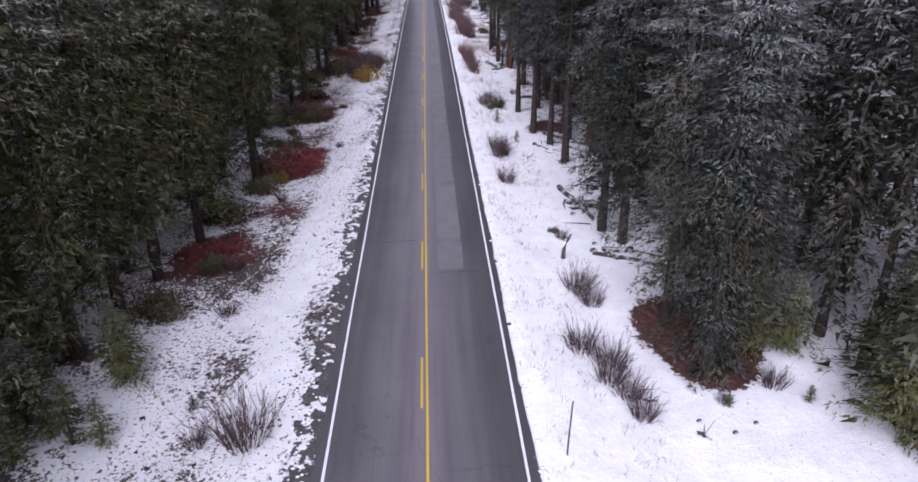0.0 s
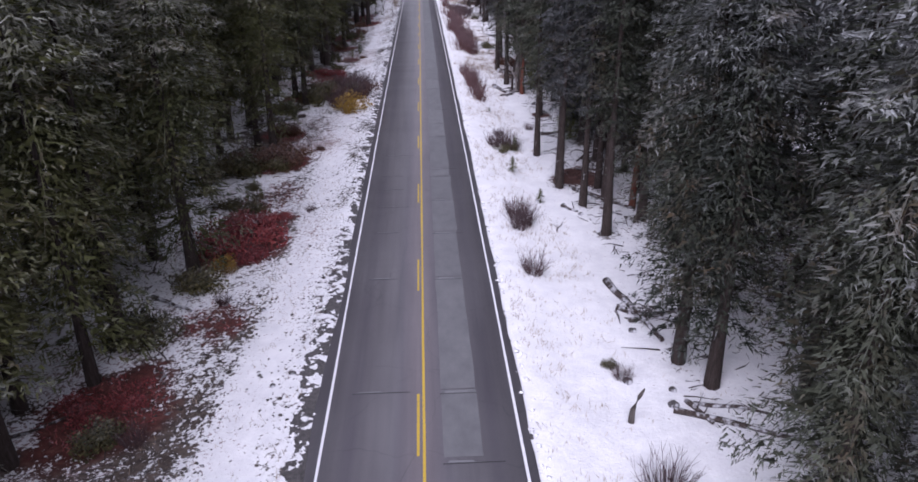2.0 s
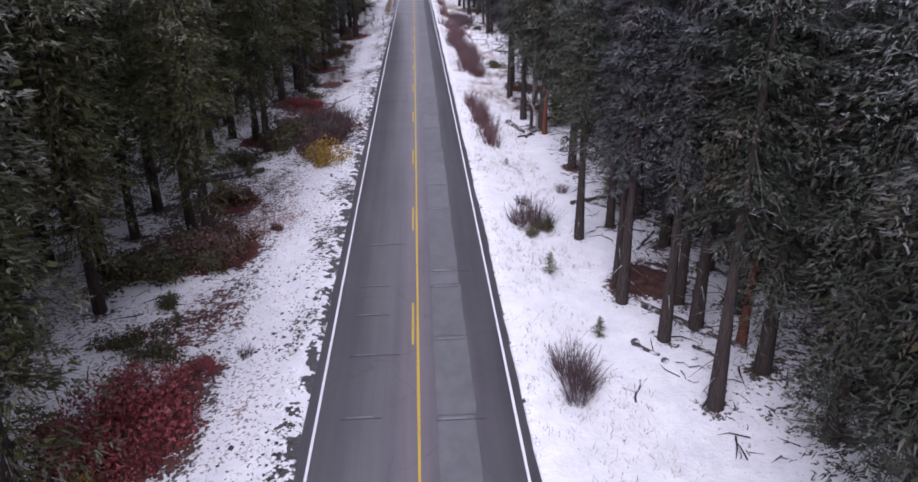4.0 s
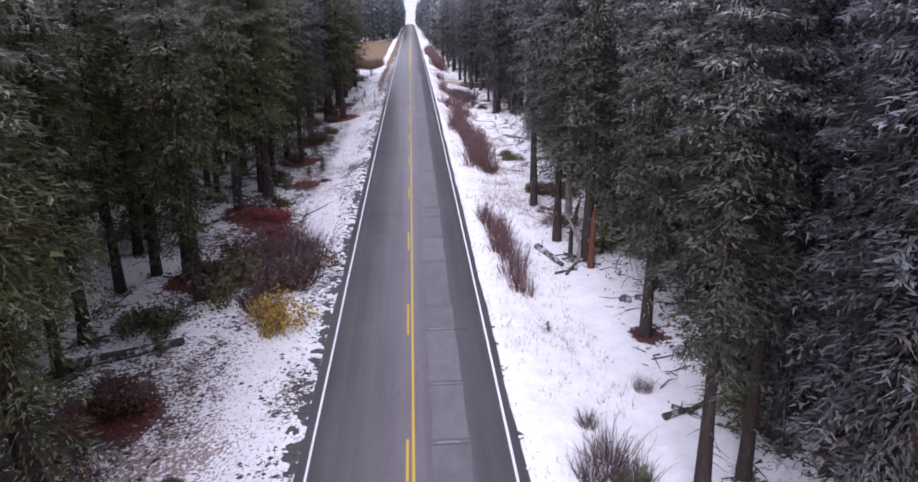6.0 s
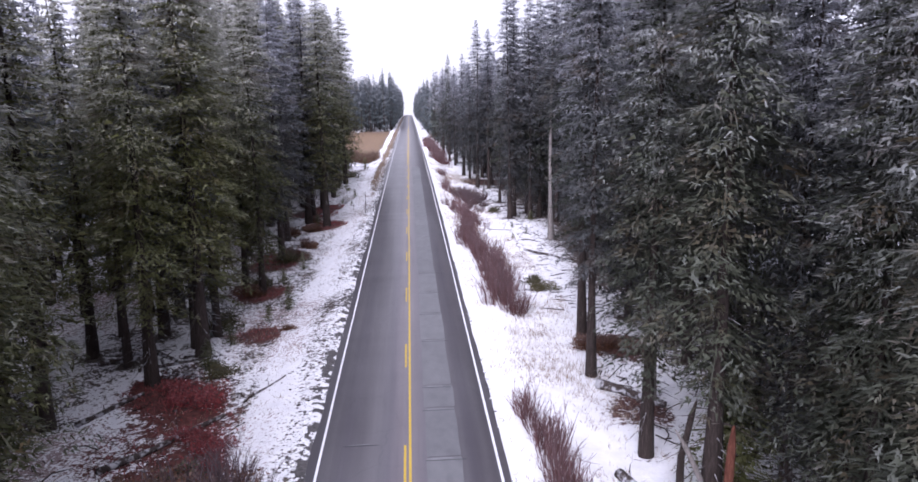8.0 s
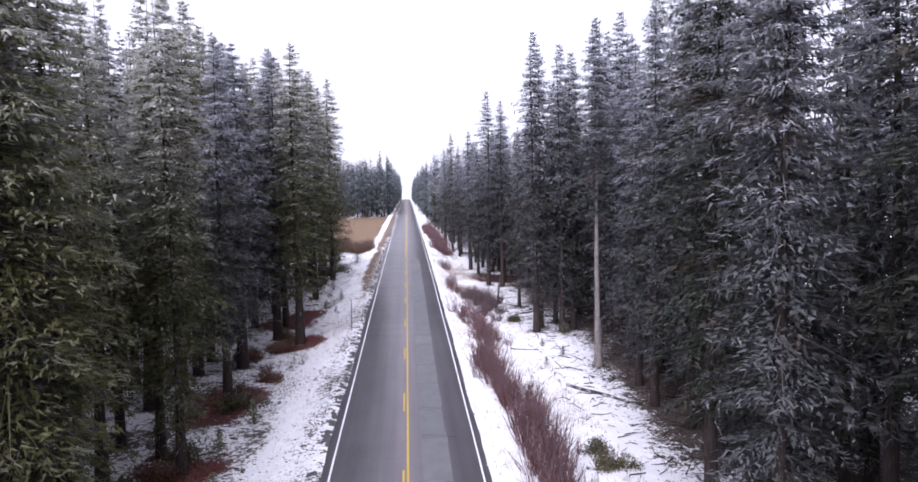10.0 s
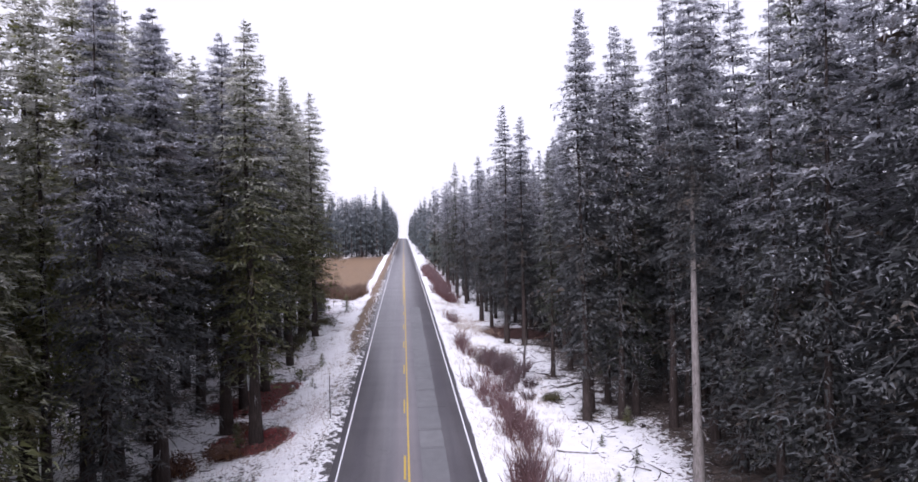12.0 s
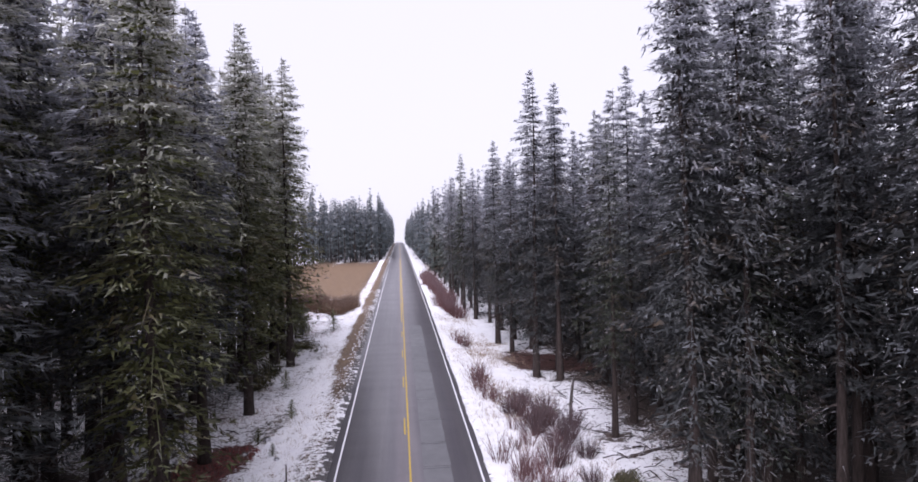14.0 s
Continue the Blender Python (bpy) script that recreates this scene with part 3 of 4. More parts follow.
def build_ground():
    xs, ys = spread((-34, 34), 0.5, 700, 14), spread((4, 250), 0.75, 700, 18)
    X, Y = np.meshgrid(xs, ys)
    Z = land_z(X, Y)
    nx, ny = len(xs), len(ys)
    i, j = np.meshgrid(np.arange(nx - 1), np.arange(ny - 1))
    a = (j * nx + i).ravel()
    me = mesh_from("ground", np.stack([X, Y, Z], -1).reshape(-1, 3), np.stack([a, a + 1, a + nx + 1, a + nx], -1), GROUND, smooth=True)
    dl, dr = EDGE_L - X, X - EDGE_R
    # open soil at the tarmac's broken edge, little on the verges, more under the trees
    bare = np.full(X.shape, 0.40)
    # near the road the dark soil specks also stand for shade of snow lumps
    verge = 0.535 + 0.05 * wave(X, Y, 0.6, 8) - 0.11 * np.clip(1.6 - np.abs(dl - 3.0 - 0.4 * wave(X, Y, 0.2, 18)) / 0.9, 0, 1) - 0.055 * np.clip((dl - 5.6) / 1.5, 0, 1)
    bare = np.where(dl > -0.5, verge, bare)
    shoulder = np.clip((np.interp(Y, (40, 65), (1.35, 1.15)) - np.maximum(dl, 0)) / 0.5, 0, 1) * (dl > -0.6) + 0.7 * np.clip(1 - np.maximum(dr, 0) / 0.55, 0, 1) * (dr > -0.6)
    shoulder = shoulder + 0.12 * np.interp(Y, (30, 55), (1, 0)) * (shoulder > 0.2)
    bare = np.where(dr > -0.5, 0.37, bare)
    wood_l, wood_r = np.clip((dl - 5) / 5, 0, 1), np.clip((dr - 4.8 + 1.8 * np.clip((Y - 130) / 25, 0, 1)) / 5, 0, 1)
    bare = bare + (0.06 * wood_l + 0.14 * wood_r) * np.clip((60 - np.abs(X)) / 25, 0, 1) * np.where(X < 0, 1, np.clip((Y - 38) / 15, 0.2, 1)) + 0.06 * wave(X, Y, 0.35, 9) * (wood_l + wood_r)
    bare = bare + 0.12 * np.clip((dr - 9.5) / 4, 0, 1) * np.clip((Y - 30) / 30, 0, 1) * np.clip((40 - dr) / 15, 0, 1)
    red = np.zeros(X.shape)
    for x, y, r, thick in RED_PATCHES:
        near = np.clip(1.3 - np.hypot(X - x, (Y - y) * 0.9) / r + 0.3 * wave(X, Y, 0.9, int(x * 10 + y) % 50), 0, 1)
        red, bare = np.maximum(red, np.clip(near * 4, 0, 0.55 if x > 0 else 0.9)), bare + thick * np.clip(near * 1.15, 0, 1)
    # needle litter round the trunks
    for x, y in TREE_PLACES:
        a, b = np.searchsorted(xs, (x - 3, x + 3))
        c, d = np.searchsorted(ys, (y - 3, y + 3))
        near = np.clip(1.5 - np.hypot(X[c:d, a:b] - x, Y[c:d, a:b] - y) / 0.9, 0, 1)
        bare[c:d, a:b] = np.maximum(bare[c:d, a:b], bare[c:d, a:b] * 0.7 + 0.3 * (0.45 + 0.4 * near))
    meadow = np.zeros(X.shape)
    field = np.clip((-6.5 - X) / 3, 0, 1) * np.clip((Y - 252) / 12, 0, 1) * np.clip((420 - Y) / 10, 0, 1)
    field = np.maximum(field, np.clip((X - 5) / 2, 0, 1) * np.clip((Y - 290) / 30, 0, 1) * 0.8 * np.clip((420 - Y) / 10, 0, 1))
    strip = np.clip(1.3 - np.abs(dl - 1.5) / 1.3, 0, 1) * np.clip((Y - 155) / 40, 0, 1) * 0.75
    meadow = np.maximum(field, strip)
    bare = bare + (0.2 + 0.05 * wave(X, Y, 0.9, 55) - 0.2 * np.clip((Y - 385) / 15, 0, 1)) * field + 0.18 * strip
    leaves = np.clip(dl / 2, 0, 1) * 0.75 * (0.7 + 0.5 * wave(X, Y, 0.5, 31)) * (1 + 0.4 * np.clip((dl - 3.2) / 2, 0, 1)) + np.clip((dr - 4) / 5, 0, 1) * 0.25
    for name, data in (("bare", bare), ("shoulder", shoulder), ("red", red), ("meadow", meadow), ("leaves", leaves)):
        me.attributes.new(name, "FLOAT", "POINT").data.foreach_set("value", data.astype(np.float32).ravel())
    tagged(new("ground", me), "snow-dusted forest ground with leaf litter showing through", "ground", kind="structure")


build_ground()


# ---- road ----
def strip_mesh(name, x0, x1, y0, y1, lift, mat, step=2.0, jag=0.0, seed=5, thick=0.0):
    n = max(2, int((y1 - y0) / step) + 1)
    y = np.linspace(y0, y1, n)
    r = np.random.RandomState(seed)
    off = [np.convolve(r.normal(0, 1, n + 4), np.ones(5) / 5, "valid") * jag for _ in range(2)]
    z = road_z(y) + lift
    rows = [np.stack([x0 + off[0], y, z], -1), np.stack([x1 + off[1], y, z], -1)]
    if thick:
        rows = [rows[0] + np.array([-0.06, 0, -thick])] + rows + [rows[1] + np.array([0.06, 0, -thick])]
    k = len(rows)
    v = np.stack(rows, 1).reshape(-1, 3)
    i, j = np.meshgrid(np.arange(n - 1), np.arange(k - 1), indexing="ij")
    a = (i * k + j).ravel()
    return mesh_from(name, v, np.stack([a, a + 1, a + k + 1, a + k], -1), mat)


road = tagged(new("road", strip_mesh("road", EDGE_L, EDGE_R, -60, 1300, 0, ASPHALT, 0.8, 0.09, 5, 0.25)), "worn grey two-lane asphalt road", "road", kind="structure")
for x in (-3.694, 3.694):
    part("edge_line", strip_mesh("edge_line", x - 0.052, x + 0.052, -60, 1000, 0.006, WHITE, 1.5, 0.012, int(x * 10) % 97), road, "worn white edge line")
part("centre_line", strip_mesh("centre_line", 0.03, 0.135, -60, 900, 0.006, YELLOW, 1.5, 0.008, 21), road, "solid yellow centre line")
for k in range(-3, 16):
    y = 23.83 + 12.19 * k
    part("dash", strip_mesh("dash", -0.185, -0.085, y, y + 3.6, 0.006, YELLOW, 0.6, 0.008, 40 + k), road, "yellow dash")
part("dash", strip_mesh("dash", -0.185, -0.085, 23.83 + 12.19 * 16, 420, 0.006, YELLOW, 1.5, 0.008, 77), road, "solid yellow line")


# ---- trees ----
def trunk_mesh(r, h, rad, low, reach, bark):
    """The trunk with the dead, leafless branches that stay on it."""
    v, q = trunk_arrays(r, h, rad)
    w, p = dead_branches(r, 1.2, low + 6, reach, 26)
    me = mesh_from("trunk", np.concatenate([v, w]), np.concatenate([q, p + len(v)]), bark, smooth=True)
    me.materials.append(TWIG)
    me.polygons.foreach_set("material_index", np.repeat([0, 1], [len(q), len(p)]).astype(np.int32))
    return me


# height, foot of the crown, reach, number of branches, gaps, sweep
SORTS = [(27, 3.0, 2.7, 200, 0.06, 0), (25, 4.0, 2.6, 185, 0.10, 0), (28, 6.0, 2.5, 175, 0.18, 4), (23, 2.2, 2.9, 190, 0.05, -4),
         (27, 6.0, 2.4, 165, 0.26, 8), (28, 7.0, 2.4, 160, 0.18, 4), (25, 3.2, 2.9, 195, 0.06, -2), (24, 0.7, 2.9, 205, 0.05, -4),
         (28, 11.5, 2.2, 130, 0.3, 4), (24, 1.8, 3.0, 195, 0.06, -4)]
FINEST, FINE, PLAIN = [], [], []
for i, (h, low, reach, count, gap, sweep) in enumerate(SORTS):
    for store, branches, twigs, size, slim in ((FINEST, int(count * 1.14), 116, 0.22, 0.25), (FINE, int(count * 1.02), 54, 0.27, 0.29), (PLAIN, int(count * 0.85), 20, 0.42, 0.36)):
        r = np.random.RandomState(100 + i)
        v, f, fr, soft = crown_arrays(r, h, low, reach, branches, twigs, size, gap, sweep, slim)
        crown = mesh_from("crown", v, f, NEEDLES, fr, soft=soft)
        frosted = crown.copy()
        frosted.materials[0] = NEEDLES_FROSTED
        dark = crown.copy()
        dark.materials[0] = NEEDLES_DARK
        store.append((h, crown, frosted, dark, trunk_mesh(r, h, 0.0092 * h * (1.2 if i in (1, 3) else 1), low, reach * 0.85, PALE_BARK if i == 8 else BARK)))


def spruce(x, y, sort, height, turn, frosty, fine):
    t = thing("spruce_tree", "tall spruce with frost-covered grey-green needles on snowy ground" if frosty else "tall dark green spruce with lightly frosted branch tips", "tree", "roadside spruces")
    h, crown, frosted, dark, trunk = (PLAIN, FINE, FINEST)[fine][sort]
    part("trunk", trunk, t)
    part("crown", frosted if frosty else dark if x > 0 else crown, t)
    s = height / h
    w = s * rng.uniform(0.98, 1.2) * (0.95 if x < 0 and y < 105 else 1.25 if x < 0 and y > 185 else 1.12 if x < 0 and y > 140 else 1 if x < 0 else 0.92)
    t.matrix_basis = pose(x, y, float(land_z(x, y)), 0, 0, turn) @ Matrix.Diagonal((w, w, s, 1))
    return t


for k, (x, y) in enumerate(TREE_PLACES):
    known = k < len(LEFT_TREES) + len(RIGHT_TREES)
    sort = int(rng.choice([3, 9, 6, 1] if x < 0 and y < 62 else [1, 2, 1, 0] if x < 0 and y > 140 else [0, 1, 1, 6] if x < 0 and y > 101 else [0, 6, 1, 1] if x < 0 else [2, 4, 1] if 50 < y < 88 else [0, 1, 2, 4, 6]))
    if not known and x > 0 and y > 116:
        sort = int(rng.choice([3, 9, 7, 6, 0]))
    elif not known and x > 0 and y < 100:
        sort = int(rng.choice([0, 3, 6, 9] if 48 < y < 90 else [2, 3, 9, 9]))
    elif not known and x < 0 and y < 108:
        sort = int(rng.choice([0, 6, 1] if y > 60 else [3, 9, 6]))
    elif not known and rng.rand() < (0.0 if x < 0 and y < 108 else 0.35 if x < 0 else 0.45):
        sort = int(rng.choice([2, 4, 5]))
    low = x > 0 and y > 172
    height, sort = STANDOUT.get((x, y), (rng.uniform(19, 24) if low else rng.uniform(27, 31) if x < -13 and y > 145 else rng.uniform(22.5, 26) if x < -13 and y > 112 else rng.uniform(24, 29.5), sort))
    frosty = rng.rand() < (0.1 if 0 < x and y < 48 else 0.35 if 0 < x and y < 75 else 0.55 if 0 < x and y < 112 else 0.85 if x > 0 else 0.0 if y < 100 else 0.3) and not (11 < x < 17 and 78 < y < 96)
    spruce(x, y, sort, height, rng.uniform(0, 360), frosty, 2 if 22 < y < 150 and (x < 15.6 if x > 0 else x > -14.4) else 1 if known or (abs(x) < 19 and 20 < y < 172) or (x > 0 and x < 24 and 128 < y < 175) else 0)


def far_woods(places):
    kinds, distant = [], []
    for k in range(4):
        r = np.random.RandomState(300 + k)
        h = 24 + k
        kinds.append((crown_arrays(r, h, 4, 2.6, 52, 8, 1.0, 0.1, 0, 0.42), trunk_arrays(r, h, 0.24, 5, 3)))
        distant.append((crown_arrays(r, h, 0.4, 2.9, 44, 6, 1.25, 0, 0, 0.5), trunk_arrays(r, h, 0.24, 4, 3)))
    # from y 330 on, the needle colour carries the haze of distance
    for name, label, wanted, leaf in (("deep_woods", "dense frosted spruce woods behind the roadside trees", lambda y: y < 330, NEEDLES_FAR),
                                      ("distant_woods", "lightly frosted spruce woods far down the road, haze painted into their colour", lambda y: y >= 330, NEEDLES_HAZED)):
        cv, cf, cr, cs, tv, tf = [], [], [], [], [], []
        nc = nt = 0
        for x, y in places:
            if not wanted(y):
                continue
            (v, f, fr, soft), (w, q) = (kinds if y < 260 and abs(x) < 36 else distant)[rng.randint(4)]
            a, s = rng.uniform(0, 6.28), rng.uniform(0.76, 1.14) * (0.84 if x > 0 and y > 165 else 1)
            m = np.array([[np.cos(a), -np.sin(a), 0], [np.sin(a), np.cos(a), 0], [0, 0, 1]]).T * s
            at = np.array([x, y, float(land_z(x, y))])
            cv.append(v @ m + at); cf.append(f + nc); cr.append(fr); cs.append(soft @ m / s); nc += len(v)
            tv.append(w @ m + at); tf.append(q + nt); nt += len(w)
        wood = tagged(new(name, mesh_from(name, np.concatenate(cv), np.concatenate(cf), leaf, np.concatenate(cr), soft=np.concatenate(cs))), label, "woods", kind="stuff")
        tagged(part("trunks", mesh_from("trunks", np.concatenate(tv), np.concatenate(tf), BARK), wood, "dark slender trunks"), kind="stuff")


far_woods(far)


# ---- undergrowth ----
def stems_arrays(rng, count, height, radius, spread_, thick, branching=3):
    """Leafless stems that fan out of a root, each with side twigs."""
    a, r0 = rng.uniform(0, 6.28, count), radius * np.sqrt(rng.rand(count)) * 0.6
    foot = np.stack([np.cos(a) * r0, np.sin(a) * r0, np.full(count, -0.08)], -1)
    tilt = spread_ * (0.25 + r0 / radius) * rng.uniform(0.5, 1.3, count)
    d = unit(np.stack([np.cos(a) * tilt, np.sin(a) * tilt, np.ones(count)], -1) + rng.normal(0, 0.1, (count, 3)))
    H = (height * rng.uniform(0.5, 1.05, count))[:, None]
    p1 = foot + d * H * 0.5
    p2 = foot + unit(d + rng.normal(0, 0.12, (count, 3)) + np.array([0, 0, 0.15])) * H
    paths = [np.stack([foot, p1, p2], 1)]
    radii = [np.tile([thick, thick * 0.75, thick * 0.25], (count, 1))]
    for _ in range(branching):
        s = rng.uniform(0.3, 0.9, (count, 1))
        q = foot + (p2 - foot) * s
        e = unit(d + rng.normal(0, 0.45, (count, 3)) + np.array([0, 0, 0.2])) * H * rng.uniform(0.2, 0.45, (count, 1))
        paths.append(np.stack([q, q + e * 0.5, q + e], 1))
        radii.append(np.tile([thick * 0.6, thick * 0.45, thick * 0.2], (count, 1)))
    v, f = tubes(np.concatenate(paths), np.concatenate(radii), 3)
    return v, f, np.clip(v[:, 2] / height - 0.3, 0, 1) * rng.rand(len(v))


def leaves_arrays(rng, count, height, radius, size):
    """Small leaves, loosely filling an uneven mound."""
    k = 9
    c = np.stack([rng.normal(0, 0.45, k) * radius, rng.normal(0, 0.45, k) * radius, rng.uniform(0.1, 0.6, k) * height], -1)
    pick = rng.randint(0, k, count)
    p = c[pick] + unit(rng.normal(0, 1, (count, 3))) * (rng.rand(count, 1) ** 0.4) * np.array([0.5 * radius, 0.5 * radius, 0.42 * height])
    p[:, 2] = np.abs(p[:, 2])
    d = unit(rng.normal(0, 1, (count, 3)) + np.array([0, 0, 0.3]))
    w = unit(np.cross(d, rng.normal(0, 1, (count, 3))))
    sz = (size * rng.uniform(0.6, 1.4, count))[:, None]
    v = np.stack([p - w * sz * 0.35, p + w * sz * 0.35, p + d * sz], 1).reshape(-1, 3)
    fr = np.repeat(np.clip(p[:, 2] / height - 0.35, 0, 1) * rng.rand(count), 3)
    return v, np.arange(count * 3).reshape(-1, 3), fr


SHRUBS = {}


def shrub_kind(key, stem_mat, stems, leaf_mat=None, leaves=None, variants=3):
    SHRUBS[key] = []
    for k in range(variants):
        r = np.random.RandomState(500 + k + len(SHRUBS) * 10)
        v, f, fr = stems_arrays(np.random.RandomState(900 + k), *stems)
        st = mesh_from("branchwork", v, f, stem_mat, fr)
        lv = None
        if leaf_mat:
            v, f, fr = leaves_arrays(r, *leaves)
            lv = mesh_from("foliage", v, f, leaf_mat, fr)
        SHRUBS[key].append((st, lv))


shrub_kind("bare", SHRUB, (84, 1.7, 0.9, 0.75, 0.018, 2))
shrub_kind("willow", WILLOW, (25, 2.0, 0.9, 0.45, 0.024, 2))
shrub_kind("thicket", THICKET, (70, 2.1, 1.5, 0.5, 0.028, 2))
shrub_kind("red", SHRUB, (20, 0.8, 1.0, 0.6, 0.014, 2), RED_LEAF, (1500, 0.9, 1.4, 0.11))
shrub_kind("rust", SHRUB, (24, 1.0, 1.0, 0.6, 0.014, 2), RUST_LEAF, (2400, 1.2, 1.4, 0.12))
shrub_kind("olive", SHRUB, (20, 1.0, 1.0, 0.6, 0.014, 2), OLIVE_LEAF, (1700, 1.2, 1.3, 0.13))
shrub_kind("yellow", SHRUB, (18, 1.1, 0.8, 0.6, 0.014, 2), YELLOW_LEAF, (1100, 1.3, 1.0, 0.10))
NOTES = {"bare": ("shrub", "leafless grey-brown shrub standing in snow", "shrub", "bare shrubs"),
         "willow": ("willow_shrub", "leafless dark red willow stems along the road", "shrub", "red willows"),
         "thicket": ("brown_thicket", "dense leafless brown shrub at the edge of the meadow", "shrub", "brown thicket"),
         "red": ("berry_bush", "low crimson-leaved bush at the wood's edge", "bush", "red bushes"),
         "rust": ("brown_bush", "low rust-brown bush dusted with snow", "bush", "brown bushes"),
         "olive": ("green_bush", "low dark olive-green bush under the spruces", "bush", "green bushes"),
         "yellow": ("yellow_bush", "golden yellow autumn bush on the snowy verge", "bush", "yellow bushes")}


def shrub(key, x, y, size=1.0, tall=1.0):
    name, label, category, group = NOTES[key]
    t = thing(name, label, category, group)
    st, lv = SHRUBS[key][rng.randint(3)]
    part("branchwork", st, t)
    if lv:
        part("foliage", lv, t)
    t.matrix_basis = pose(x, y, float(land_z(x, y)) - 0.03, 0, 0, rng.uniform(0, 360)) @ Matrix.Diagonal((size, size, size * tall, 1))


# the left verge and wood's edge, then the right, each along the road
for key, places in (
    ("bare", [(-7.2, 23.0, 1.4), (-9.2, 23.2, 0.6), (-10.4, 33.0, 0.6), (-11.2, 38.4, 0.6), (-10.4, 49, 0.5), (-7.5, 61, 0.4), (-6.2, 96, 1.3), (-7.4, 93.6, 1.6), (-8.6, 90, 1.3), (-6.4, 92.2, 1.3), (-8.2, 96.4, 1.5), (-7.2, 98.6, 1.2), (-11, 147, 0.6)]),
    ("olive", [(-14.5, 33.6, 1.3), (-13.4, 32.6, 0.9), (-12.9, 38.2, 0.9), (-13.9, 46.6, 1.2), (-13.2, 45.6, 1.1), (-12.6, 51, 1.2), (-12.9, 70.8, 1.1), (-11.6, 70.6, 1.0), (-12.6, 66.2, 0.6),
               (-11.8, 61.5, 0.9), (-13.5, 62.8, 0.8), (-15.5, 69.5, 1.6), (-14.6, 69.8, 1.5), (-11.0, 71.2, 1.0), (-9.8, 94.6, 1.7), (-11.2, 92.6, 1.5), (-11.8, 95.4, 1.3), (-13.2, 88.8, 1.1), (-14.8, 88.2, 1.2), (-9.2, 98.2, 1.2),
               (-10.8, 111.5, 0.8), (-12.6, 119.5, 1.2), (-11.9, 129.5, 1.0), (-11, 138.2, 1.0), (-12.8, 187, 1.4), (-12.6, 192, 1.2), (-12, 202, 1.4), (-11.4, 206, 1.2)]),
    ("red", [(-11.2, 55.5, 1.6), (-10.5, 57.4, 1.5), (-12.4, 57.2, 1.4), (-11.4, 59.2, 1.2), (-10.4, 54.0, 1.0), (-12.4, 41.2, 0.7), (-14, 40.4, 0.8), (-8.6, 99.6, 0.9), (-8.4, 102.4, 0.8), (-9.8, 103.5, 0.8), (-10.8, 107.5, 1.0), (-12, 108.6, 1.0), (-9.6, 156.6, 0.7), (-9.2, 60.4, 0.5)]),
    ("rust", [(-11.6, 72.4, 1.3), (-12.7, 71.6, 1.35), (-13.7, 71.0, 1.3), (-10.6, 72, 1.2), (-11.3, 73.6, 1.1), (-12.4, 80.6, 1.1), (-13.2, 81.2, 0.9), (-8.0, 92.4, 1.4), (-6.6, 94.4, 1.1), (-7.8, 97.2, 1.3), (-11.2, 98.4, 1.0), (-8.6, 75, 0.4), (-8, 92.2, 1.2),
              (-11.2, 139.8, 1.0), (-12, 127, 0.9), (-10.7, 152.8, 0.9), (-11.5, 158.2, 0.8), (-13.2, 150.2, 1.1), (-8, 118, 0.4), (-10.2, 144, 0.9), (13.2, 31.2, 0.5), (11.2, 113.5, 0.9), (12.2, 113.3, 0.8)]),
    ("yellow", [(-10.9, 52.6, 0.8), (-7.0, 86.6, 1.7), (-7.6, 88.2, 1.4), (-11.2, 53.4, 0.7)]),
    ("bare", [(6.4, 57.6, 1.0), (6.2, 56.4, 0.6), (6.2, 50.2, 0.85), (8.7, 41.1, 0.5), (8.4, 34.2, 1.05), (8.9, 33, 0.8), (7.4, 28.4, 0.9), (8.5, 27.4, 0.95), (8.2, 26.0, 0.9), (8.8, 25.0, 0.8), (9.0, 23.6, 0.8),
              (12.8, 24.6, 0.4), (6.3, 58.3, 0.9), (6.7, 57.2, 0.7), (6.3, 73.6, 0.8), (7.2, 74.6, 1.0), (7.9, 73.6, 0.8), (7.0, 77, 0.5), (15.4, 25.6, 0.7), (10.2, 80, 0.5), (8, 165.5, 1.0), (9.0, 168.5, 1.1), (8.0, 171, 1.2), (8.9, 173, 1.1), (9.8, 170.2, 1.0), (10.6, 172.5, 0.9), (9.6, 176.6, 1.0), (7.3, 175, 1.1), (9.4, 163, 0.7), (10.2, 167, 0.8), (8.2, 178.6, 0.9)]),
    ("olive", [(7.6, 73.4, 0.6), (8.2, 42.0, 0.35), (6.8, 72.2, 0.4), (10.6, 126, 0.8), (10.4, 128, 0.7), (11, 163, 0.7), (9.7, 175, 0.7)]),
):
    for x, y, size in places:
        shrub(key, x, y, size)
